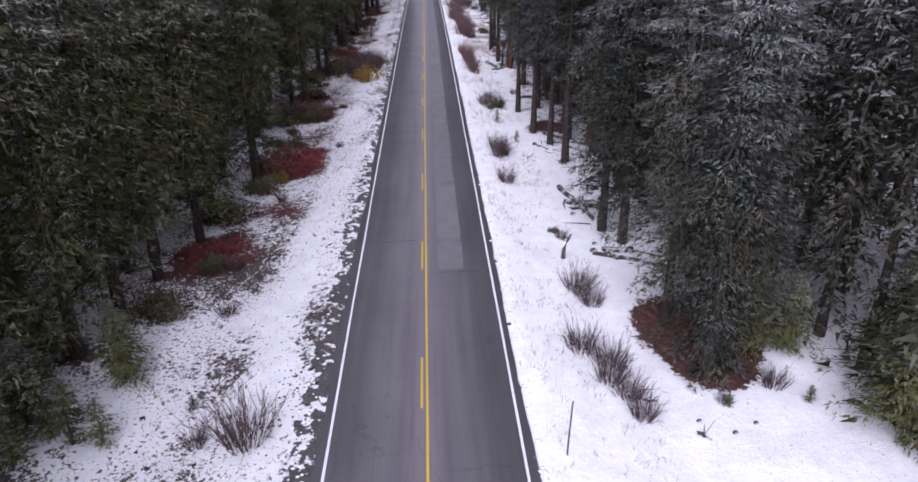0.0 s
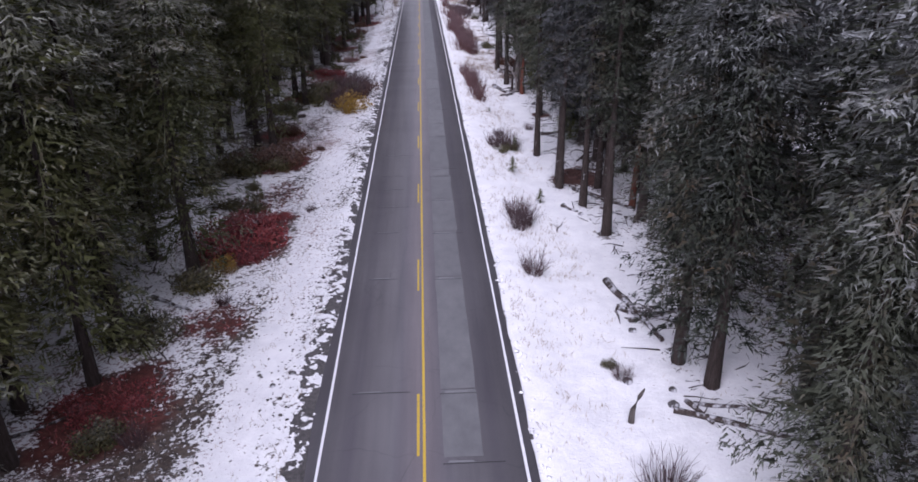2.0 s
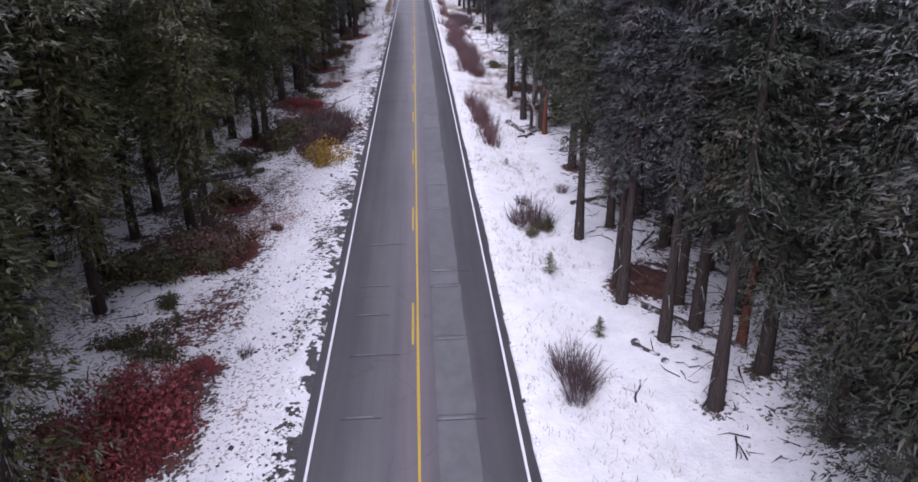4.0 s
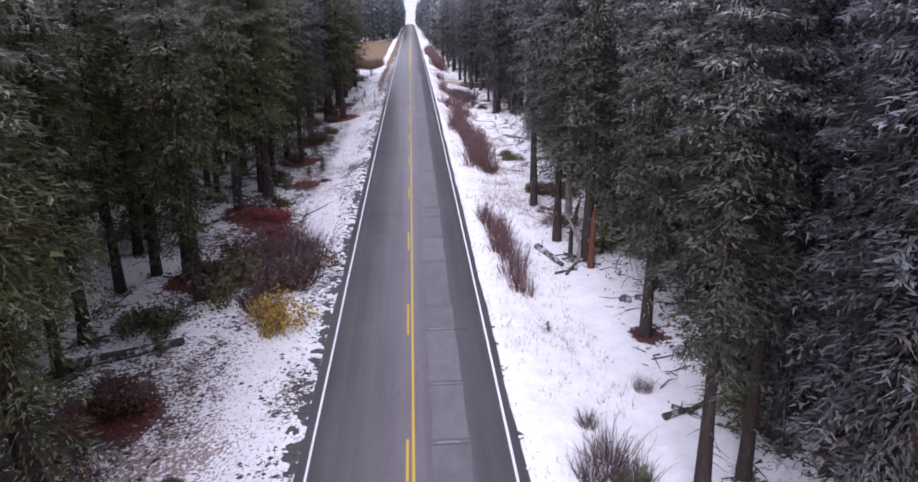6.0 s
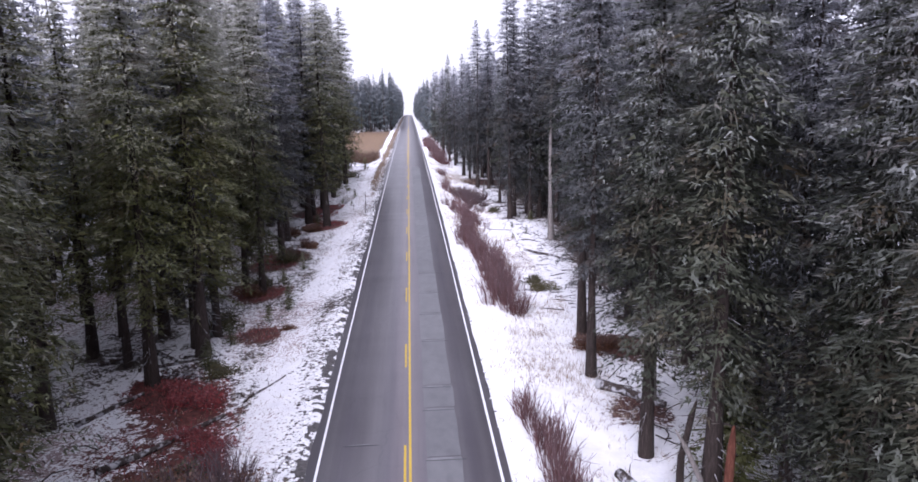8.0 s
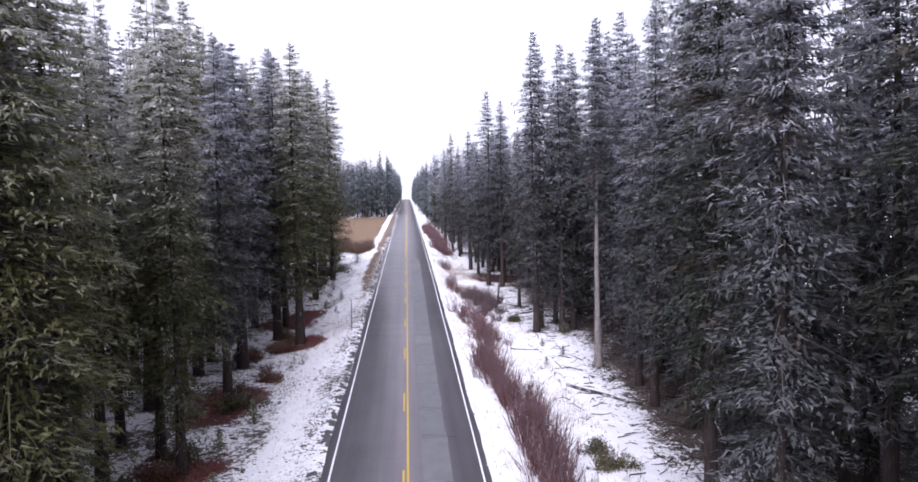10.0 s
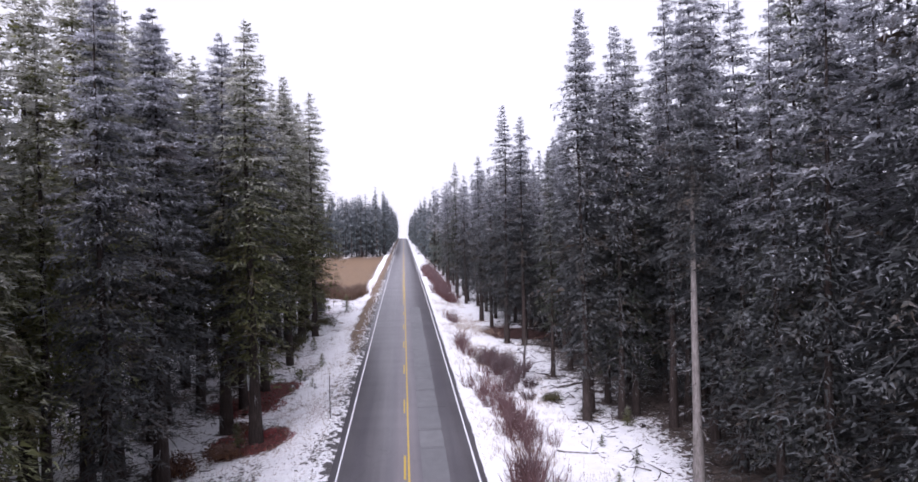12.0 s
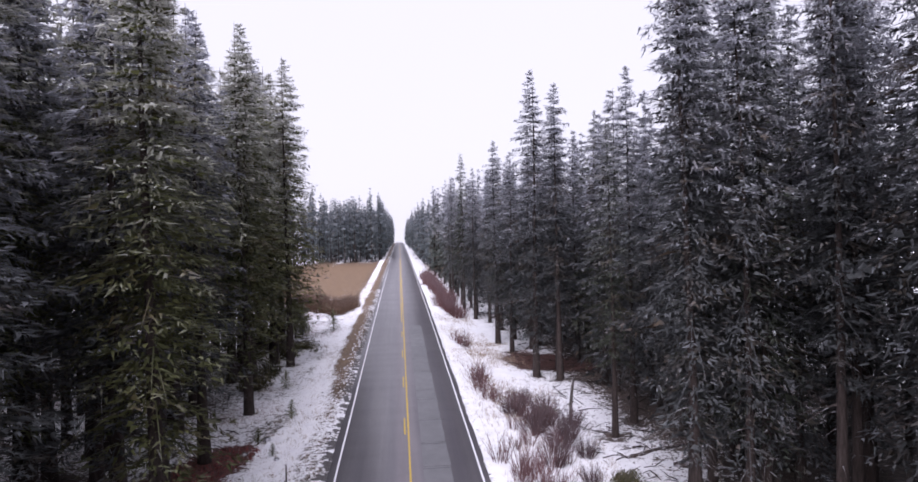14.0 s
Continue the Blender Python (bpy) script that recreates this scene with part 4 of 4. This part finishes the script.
# red willows: two rows by the ditch, clumps further on, a hedge at the end
for (x0, y0), (x1, y1), count, wide, size in (((5.6, 104.0), (6.5, 89.5), 28, 0.6, 0.9), ((6.4, 146.5), (7.4, 118.5), 72, 1.3, 1.05), ((5.8, 236), (8.2, 225), 22, 1.0, 1.2),
                                              ((5.9, 300), (7.4, 238), 74, 1.3, 1.3), ((5.8, 186.5), (6.3, 178.0), 8, 0.5, 0.9), ((5.4, 165), (7.4, 152), 30, 1.9, 0.8), ((7.2, 179), (8.2, 166), 16, 1.4, 0.7),
                                              ((6.9, 150), (7.2, 158), 10, 1.0, 0.8), ((5.4, 205), (6.4, 199), 5, 0.5, 0.8)):
    for k in range(count):
        u = (k + rng.rand()) / count
        x = x0 + (x1 - x0) * u + rng.normal(0, wide * 0.5)
        shrub("willow", max(x, 4.9) if x0 > 0 else min(x, -6.8), y0 + (y1 - y0) * u, size * rng.uniform(0.7, 1.15))

# a brown thicket at the edge of the meadow
for k in range(44):
    u, side = rng.rand(), rng.normal(0, 1)
    shrub("thicket", min(-7.6 - 11 * u + 0.5 * side, -6.9), 239 + 7 * u + 2.2 * side, rng.uniform(0.8, 1.2) * (0.75 + 0.5 * np.sin(np.pi * u)))

YOUNG = []
for k in range(6):
    r = np.random.RandomState(700 + k)
    v, f, fr, soft = crown_arrays(r, 3.0, 0.12, 1.0, 46 if k < 3 else 100, 26 if k < 3 else 70, 0.17 if k < 3 else 0.1, 0.25, 14, 0.2)
    YOUNG.append((mesh_from("crown", v, f, NEEDLES, fr * (0.5 if k % 3 == 1 else 0.25), soft=soft), mesh_from("trunk", *trunk_arrays(r, 2.9, 0.05, 6, 4), BARK, smooth=True)))


def young_spruce(x, y, height):
    t = thing("young_spruce", "small young spruce growing in the snow", "tree", "young spruces")
    crown, trunk = YOUNG[rng.randint(3) + (3 if height > 3.4 else 0)]
    part("trunk", trunk, t)
    part("crown", crown, t)
    s = height / 3
    t.matrix_basis = pose(x, y, float(land_z(x, y)), 0, 0, rng.uniform(0, 360)) @ Matrix.Diagonal((s * 1.2, s * 1.2, s, 1))


for x, y, h in ((-13.7, 27.9, 3.8), (-14.2, 23.6, 3.2), (-13.0, 23.6, 2.2), (-16.6, 25, 4.2), (-15.4, 24.2, 3.2), (-16.0, 22.6, 3.0), (-18.5, 28.6, 6.0), (-10.0, 25.6, 0.8), (-12.4, 66.4, 0.9), (-11.5, 64.4, 1.0), (-13.4, 69.2, 2.4),
                (-12.6, 77.2, 1.2), (-13.0, 87.2, 1.8), (-12.4, 85.4, 1.2), (-8.8, 123.2, 1.9), (-9.7, 120.2, 1.3), (-11.3, 116, 1.5), (-9.4, 134.6, 1.6), (-10.4, 130.4, 1.3), (-11.6, 112, 2.0), (-10.5, 154, 1.8),
                (-7.9, 177, 1.3), (-9.2, 172, 1.1), (-8.9, 219, 2.6), (-7.8, 169, 0.8), (-10, 187.8, 1.6), (-13, 214, 5), (-12.4, 216, 4), (15.6, 28.2, 4.4), (17.4, 28.4, 4.0), (16.4, 24.3, 0.9), (12.9, 24.4, 0.7),
                (20.5, 25, 7.0), (19, 21.8, 6.5), (7.1, 67.4, 1.3), (8.3, 61.4, 1.1), (7.0, 85.5, 0.6), (8.0, 73.2, 1.3), (18, 98, 4), (16, 104, 3), (13.0, 97.6, 5.5), (13.6, 77.4, 4.5), (14.8, 155.6, 1.4), (13.2, 149, 0.9), (12, 152, 0.8), (11.2, 146, 0.7)):
    young_spruce(x, y, h)


# ---- dead wood, stones, poles ----
def dead_spruce(x, y, height):
    r = np.random.RandomState(41)
    t = thing("dead_spruce", "bare dead spruce with pale crooked frosted branches", "dead tree", "dead spruces")
    part("trunk", mesh_from("trunk", *trunk_arrays(r, height, 0.2), PALE_BARK, smooth=True), t)
    for k in range(34):
        h = height * (0.25 + 0.73 * k / 34)
        a, L = k * 2.4 + r.normal(0, 0.4), (2.6 * (1 - k / 40)) * r.uniform(0.6, 1.2)
        out = np.array([np.cos(a), np.sin(a), 0.0])
        p = [np.array([0, 0, h]), out * L * 0.35 + (0, 0, h - 0.12 * L), out * L * 0.7 + (0, 0, h - 0.05 * L), out * L + (0, 0, h + 0.22 * L)]
        p = np.array(p) + np.concatenate([np.zeros((1, 3)), r.normal(0, 0.09, (3, 3))])
        side = np.stack([p[2], p[2] + out * 0.3 * L + r.normal(0, 0.25, 3), p[2] + out * 0.35 * L + r.normal(0, 0.4, 3), p[2] + out * 0.4 * L + r.normal(0, 0.5, 3)])
        v, f = tubes(np.array([p, side]), np.array([[0.05, 0.04, 0.028, 0.008], [0.028, 0.02, 0.014, 0.005]]), 4)
        part("branch", mesh_from("branch", v, f, PALE_BARK), t)
    t.location = (x, y, float(land_z(x, y)))


dead_spruce(15.2, 77.5, 19)
dead_spruce(16.6, 107.0, 21)


def fallen_log(x0, y0, x1, y1, radius, lift=0.0, label="snow-dusted fallen log lying among the trees"):
    r = np.random.RandomState(int(abs(x0 * 31 + y0 * 17)))
    n = 6
    u = np.linspace(0, 1, n)
    p = np.stack([x0 + (x1 - x0) * u, y0 + (y1 - y0) * u, 0 * u], -1) + r.normal(0, 0.03, (n, 3))
    p[:, 2] = land_z(p[:, 0], p[:, 1]) + radius * 0.7 + lift * u + r.normal(0, 0.02, n)
    rad = radius * (1 - 0.45 * u) * r.uniform(0.9, 1.1, n)
    c = p[n // 2].copy()
    q = np.concatenate([p[:1] - (p[1] - p[0]) * 0.001, p, p[-1:] + (p[-1] - p[-2]) * 0.001]) - c
    paths, radii = [q], [np.concatenate([[0.002], rad, [0.002]])]
    v, f = tubes(np.array(paths), np.array(radii), 8)
    log = tagged(new("fallen_log", mesh_from("fallen_log", v, f, LOG, smooth=True)), label, "log", "fallen logs")
    log.location = c
    k = r.randint(2, 5)
    for j in range(k):
        at = q[1 + r.randint(1, n - 1)]
        d = unit(r.normal(0, 1, 3) + np.array([0, 0, 0.6]))
        w, g = tubes(np.array([[at, at + d * 0.3, at + d * r.uniform(0.4, 0.9)]]), np.array([[radius * 0.3, radius * 0.2, 0.01]]), 4)
        part("branch_stub", mesh_from("branch_stub", w, g, LOG), log)


for row in ((10.1, 49.8, 11.3, 43.8, 0.2), (10.0, 46.8, 13.0, 45.2, 0.17), (10.3, 45.6, 13.6, 46.8, 0.14), (10.3, 38.9, 14.6, 37.0, 0.15), (11.0, 39.6, 11.6, 38.0, 0.12), (11.2, 39.4, 14.2, 38.6, 0.1),
            (11.2, 64.3, 14.6, 60.2, 0.16), (9.7, 60.9, 10.7, 60.0, 0.12), (12.4, 60.6, 13.5, 59.3, 0.09), (10.4, 77.9, 13.9, 79.2, 0.15), (11.0, 78.6, 13.0, 77.0, 0.12), (8.7, 98.6, 9.7, 95.0, 0.24),
            (9.0, 93.7, 10.6, 94.6, 0.1), (9.7, 93.6, 11.0, 96.0, 0.12), (11.5, 140.2, 15.4, 135.4, 0.13), (9.2, 125.8, 11.2, 125.5, 0.08), (-16.6, 84.2, -11.5, 86.4, 0.32), (-13.3, 100.9, -9.2, 106.0, 0.17),
            (-8.6, 107.2, -6.8, 109.6, 0.07), (-16.1, 115.4, -12.8, 112.4, 0.16), (-15.6, 112.0, -12.4, 113.6, 0.13), (-14.8, 113.6, -13.2, 110.6, 0.12), (12.6, 166.5, 16.5, 168.2, 0.12), (14.5, 165, 18, 163.6, 0.14),
            (9, 151.5, 11.4, 150.8, 0.07), (12.4, 68.8, 15, 66.6, 0.12), (13.6, 98.8, 16.8, 101, 0.14), (10.2, 107.4, 12.8, 104.6, 0.3), (11, 232, 16, 228, 0.14), (-14.4, 50, -11.8, 48.2, 0.12), (9.3, 24.8, 9.9, 24.7, 0.07),
            (10.9, 22.6, 11.4, 22.2, 0.08), (-17.5, 38, -14.5, 40.2, 0.1), (12.8, 70.6, 14.6, 73.2, 0.1), (8.6, 56.8, 9.3, 58.2, 0.05),
            (-16.2, 105.6, -14.2, 108.9, 0.15), (-18.4, 113.4, -16.1, 113.8, 0.2), (-17.9, 115.4, -16.2, 114.4, 0.14)):
    fallen_log(*row)


def brush_pile(x, y, reach, count):
    """A heap of dead sticks, the upper ones lying across the lower."""
    r = np.random.RandomState(int(abs(x * 5 + y * 3)))
    a, n = r.uniform(0, 6.28, count), r.uniform(0.5, 1.2, count)[:, None] * reach
    at = np.stack([r.normal(0, reach * 0.3, count), r.normal(0, reach * 0.3, count), r.uniform(0.02, 0.45, count)], -1)
    d = np.stack([np.cos(a), np.sin(a), r.normal(0.05, 0.16, count)], -1) * n
    p = np.stack([at - d * 0.5, at + r.normal(0, 0.06, at.shape), at + d * 0.5], 1)
    p[..., 2] = np.maximum(p[..., 2], 0.02)
    v, f = tubes(p, np.stack([np.full(count, 0.05), np.full(count, 0.04), np.full(count, 0.012)], 1) * r.uniform(0.6, 1.4, count)[:, None], 5)
    ob = tagged(new("brush_pile", mesh_from("brush_pile", v, f, LOG)), "heap of dark dead branches dusted with snow", "brush pile", "brush piles")
    ob.location = (x, y, float(land_z(x, y)))


brush_pile(-12.9, 111.3, 1.3, 34)
brush_pile(10.6, 96.2, 1.1, 22)
brush_pile(11.2, 46.3, 1.2, 20)


def snag(x, y, height, radius, lean, mat, label, name="broken_trunk"):
    r = np.random.RandomState(int(x * 13 + y))
    v, f = tubes(np.array([[(0, 0, -0.2), (0.02, 0, height * 0.4), (lean * 0.6, 0.05, height * 0.8), (lean, 0.08, height)]]), np.array([[radius * 1.3, radius, radius * 0.85, radius * 0.25]]), 9)
    v = v + r.normal(0, radius * 0.07, v.shape)
    ob = tagged(new(name, mesh_from(name, v, f, mat)), label, "dead trunk", "broken trunks")
    ob.location = (x, y, float(land_z(x, y)))


snag(8.3, 38.2, 1.5, 0.11, 0.45, POST, "dark broken snag leaning out of the snow")
snag(11.5, 94.8, 4.0, 0.19, 0.15, RAW_WOOD, "splintered reddish broken spruce trunk")
snag(11.0, 96.0, 3.4, 0.12, -1.0, PALE_BARK, "pale split trunk leaning on the broken spruce")
snag(10.7, 97.2, 4.0, 0.14, 0.6, BARK, "leaning dead trunk beside the broken spruce")
snag(15.0, 72.4, 1.2, 0.3, 0.0, BARK, "old tree stump in the snow", "tree_stump")
snag(14.6, 60.6, 4.5, 0.2, 0.2, RAW_WOOD, "reddish broken trunk among the spruces")
snag(10.9, 173.5, 3.0, 0.1, 0.3, POST, "thin dead trunk at the wood's edge")


def rock(x, y, size):
    r = np.random.RandomState(int(x * 7 + y * 3) % 9999)
    bm = bmesh.new()
    bmesh.ops.create_icosphere(bm, subdivisions=2, radius=size)
    for vt in bm.verts:
        vt.co *= 1 + 0.28 * noise.noise(vt.co / size * 1.3 + Vector((x, y, 0)))
        vt.co.z *= 0.7
    me = bpy.data.meshes.new("rock")
    bm.to_mesh(me)
    bm.free()
    me.materials.append(STONE)
    ob = tagged(new("rock", me), "dark stone lying in the snow", "rock", "stones")
    ob.location = (x, y, float(land_z(x, y)) + size * 0.25)


for x, y, sz in ((8.9, 40.9, 0.22), (10.4, 39.3, 0.24), (10.7, 40.3, 0.18), (12.2, 89.6, 0.35), (13.1, 89.7, 0.3), (13.6, 87.4, 0.2), (12.9, 83.8, 0.16), (14.0, 85.6, 0.15), (10.6, 47.9, 0.24), (10.2, 44.8, 0.2),
                 (-8.1, 48, 0.14), (-11.3, 164.2, 0.3), (-8.8, 172.6, 0.28), (-9.6, 169.8, 0.2), (-6.3, 41, 0.12), (10.8, 59.6, 0.18), (9.9, 61.1, 0.2), (11.3, 23.4, 0.12), (12.5, 22.6, 0.13), (13.6, 23.2, 0.12), (9.2, 27.2, 0.15), (-7.4, 168, 0.16)):
    rock(x, y, sz)


def marker_pole(x, y, height, lean=0.0):
    t = thing("marker_pole", "thin dark roadside snow pole standing in the snow", "pole", "snow poles")
    v, f = tubes(np.array([[(0, 0, -0.4), (lean * 0.5, 0, height * 0.5), (lean, 0, height), (lean, 0, height + 0.004)]]), np.array([[0.035, 0.033, 0.03, 0.002]]), 8)
    part("shaft", mesh_from("shaft", v, f, POST, smooth=True), t)
    v, f = tubes(np.array([[(0, 0, -0.1), (0, 0, 0.0), (0, 0, 0.07), (0, 0, 0.12)]]), np.array([[0.16, 0.14, 0.09, 0.02]]), 9)
    part("snow_collar", mesh_from("snow_collar", v, f, SNOW, smooth=True), t, "small mound of snow")
    t.location = (x, y, float(land_z(x, y)))


marker_pole(5.25, 20.8, 2.5, 0.12)
marker_pole(-5.1, 157.2, 3.0)
marker_pole(6.1, 197.3, 2.2)


# ---- loose stuff: grass, twigs, snow crumbs ----
def blades(rng, x, y, height, lean, width):
    n = len(x)
    z = land_z(x, y) - 0.02
    d = unit(np.stack([rng.normal(0, lean, n), rng.normal(0, lean, n), np.ones(n)], -1)) * (height * rng.uniform(0.5, 1.3, n))[:, None]
    p = np.stack([x, y, z], -1)
    w = unit(np.cross(d, rng.normal(0, 1, (n, 3)))) * width
    v = np.stack([p - w, p + w, p + d], 1).reshape(-1, 3)
    return v, np.arange(3 * n).reshape(-1, 3), np.repeat(rng.rand(n) * 0.6, 3)


def tufts(rng, count, x0, x1, y0, y1, per, spread_):
    x, y = rng.uniform(x0, x1, count), rng.uniform(y0, y1, count)
    keep = wave(x, y, 0.8, 31) > rng.normal(0.1, 0.5, count)
    x, y = np.repeat(x[keep], per), np.repeat(y[keep], per)
    return x + rng.normal(0, spread_, len(x)), y + rng.normal(0, spread_, len(x))


bx, by = [], []
for x, y, r, thick in RED_PATCHES:
    if x < 0:
        k = int(430 * r * r * thick)
        a, d = rng.uniform(0, 6.28, k), r * np.sqrt(rng.rand(k)) * 1.1
        bx.append(x + d * np.cos(a)), by.append(y + d * np.sin(a))
bx, by = np.concatenate(bx), np.concatenate(by)
v, f, fr = blades(rng, bx, by, 0.26, 0.9, 0.035)
tagged(new("red_ground_leaves", mesh_from("red_ground_leaves", v, f, RED_LEAF, fr * 0.5)), "crimson leaves of low ground plants at the wood's edge", "plants", kind="stuff")
parts_xy = [tufts(rng, 2600, -12.5, -4.9, 8, 215, 4, 0.14), tufts(rng, 7000, 4.5, 9.5, 8, 230, 4, 0.14), tufts(rng, 700, 9.5, 20, 15, 200, 4, 0.2), tufts(rng, 5200, 6.3, 11.5, 100, 205, 5, 0.2), tufts(rng, 1200, -9, -4.8, 150, 300, 5, 0.2), tufts(rng, 900, -24, -6, 250, 300, 5, 0.3)]
gx, gy = np.concatenate([p[0] for p in parts_xy]), np.concatenate([p[1] for p in parts_xy])
v, f, fr = blades(rng, gx, gy, 0.32, 0.45, 0.014)
tagged(new("dry_grass", mesh_from("dry_grass", v, f, DRY_GRASS, fr)), "dry pale grass blades poking through the snow", "grass", kind="stuff")


def lumps(rng, x, y, size, flat, lift):
    """Small uneven crumbs: squashed octahedra."""
    n = len(x)
    base = np.array([(1, 0, 0), (0, 1, 0), (-1, 0, 0), (0, -1, 0), (0, 0, 1), (0, 0, -1)], float)
    face = np.array([(0, 1, 4), (1, 2, 4), (2, 3, 4), (3, 0, 4), (1, 0, 5), (2, 1, 5), (3, 2, 5), (0, 3, 5)])
    a = rng.uniform(0, 6.28, n)
    s = (size * rng.uniform(0.4, 1.6, n))[:, None, None]
    b = base[None] * rng.uniform(0.55, 1.4, (n, 6, 1))
    b = np.stack([b[..., 0] * np.cos(a)[:, None] - b[..., 1] * np.sin(a)[:, None], b[..., 0] * np.sin(a)[:, None] + b[..., 1] * np.cos(a)[:, None], b[..., 2] * flat], -1) * s
    p = np.stack([x, y, lift], -1)[:, None] + b
    return p.reshape(-1, 3), (face[None] + 6 * np.arange(n)[:, None, None]).reshape(-1, 3)


# dark clumps: litter by the wood, painted shade of snow lumps by the road
lx, ly = rng.uniform(-12.5, -4.6, 34000), rng.uniform(10, 190, 34000)
keep = wave(lx, ly, 0.9, 44) > rng.normal(0.2, 0.5, len(lx)) + 0.9 * np.clip(1.5 - np.abs(lx + 7.2) / 0.8, 0, 1) + np.clip((ly - 150) / 25, 0, 1)
lx, ly = lx[keep], ly[keep]
v, f = lumps(rng, lx, ly, 0.05 + 0.07 * rng.rand(len(lx)) ** 6, 0.3, land_z(lx, ly) + 0.01)
tagged(new("leaf_litter", mesh_from("leaf_litter", v, f, LITTER_SHADE)), "dark clumps of fallen leaves and earth, partly standing for shade of snow lumps", "litter", kind="stuff")
ex = np.concatenate([rng.normal(EDGE_R + 0.22, 0.12, 900), rng.normal(EDGE_L - 0.75, 0.25, 1000)])
ey = rng.uniform(8, 240, 1900)
v, f = lumps(rng, ex, ey, 0.085, 0.5, np.maximum(land_z(ex, ey), road_z(ey) - 0.06) + 0.02)
tagged(new("snow_crumbs", mesh_from("snow_crumbs", v, f, SNOW)), "crumbs of snow along the broken tarmac edge", "snow", kind="stuff")
n_right, n_left = 3000, 800
count = n_right + n_left
tx, ty = np.concatenate([11 + 13 * rng.rand(n_right), rng.uniform(-20, -11, n_left)]), rng.uniform(38, 205, count)
ta, tl = rng.uniform(0, 6.28, count), 0.25 + 1.7 * rng.rand(count) ** 3
p0 = np.stack([tx, ty, land_z(tx, ty) + 0.03], -1)
p2 = p0 + np.stack([np.cos(ta) * tl, np.sin(ta) * tl, rng.uniform(0, 0.2, count)], -1)
v, f = tubes(np.stack([p0, (p0 + p2) / 2 + rng.normal(0, 0.1, p0.shape) * tl[:, None], p2], 1), np.array([0.03, 0.024, 0.008]) * (0.6 + 0.5 * tl[:, None]), 4)
tagged(new("fallen_twigs", mesh_from("fallen_twigs", v, f, BARK)), "broken sticks scattered on the forest floor", "twigs", kind="stuff")

# ---- repaired strips in the road ----
RIGHT_JOINTS = [35.9, 39.9, 49.7, 55.6, 61, 65.8, 67.5, 76.1, 80.3, 85.5, 88.3, 95, 99.5, 104.1, 106.7, 113.4, 118.6, 123.7, 129.4, 134.1, 139.5, 144.4, 150.7, 154.2, 159.5, 164.4, 168.4, 173.3, 178.6, 181.3, 188, 194, 200.5, 208, 215]
LEFT_JOINTS = [40.1, 49.9, 55.9, 60, 63.3, 66.1, 71, 96, 101, 108.2]
for joints, x0, x1 in ((RIGHT_JOINTS, 0.85, 2.15), (LEFT_JOINTS, -2.7, -1.3)):
    for k, (a, b) in enumerate(zip(joints, joints[1:])):
        e = rng.normal(0, 0.015, 2)
        right = x0 > 0
        if right:
            end = b - 0.1
            part("road_patch", strip_mesh("road_patch", x0 + e[0], x1 + e[1], a, end, 0.008, PATCH, 0.4, 0.04, int(a * 10) % 991, 0.007), road, "faintly paler repaired strip")
        # pale strip for a bump's sheen, dark one for its crack and shaded side
        part("road_seam", strip_mesh("road_seam", x0 + e[0] + 0.15, x1 + e[1] - 0.35, a - 0.3, a - 0.3 + rng.uniform(0.08, 0.2) * (1 if right else 0.5), 0.022, BUMP_SHEEN, 0.08, 0.04, int(a * 10) % 987, 0.02), road, "small pale heaved bump, its sheen put into the colour")
        part("road_seam", strip_mesh("road_seam", x0 + e[0] - 0.05, x1 + e[1] + (rng.uniform(0, 0.8) if k % 3 == 0 else 0), a - 0.36, a - 0.31, 0.012, SHADED_CRACK, 0.05, 0.04, int(a * 10) % 983, 0.01), road, "dark crack across the lane, the bump's shaded side painted in")
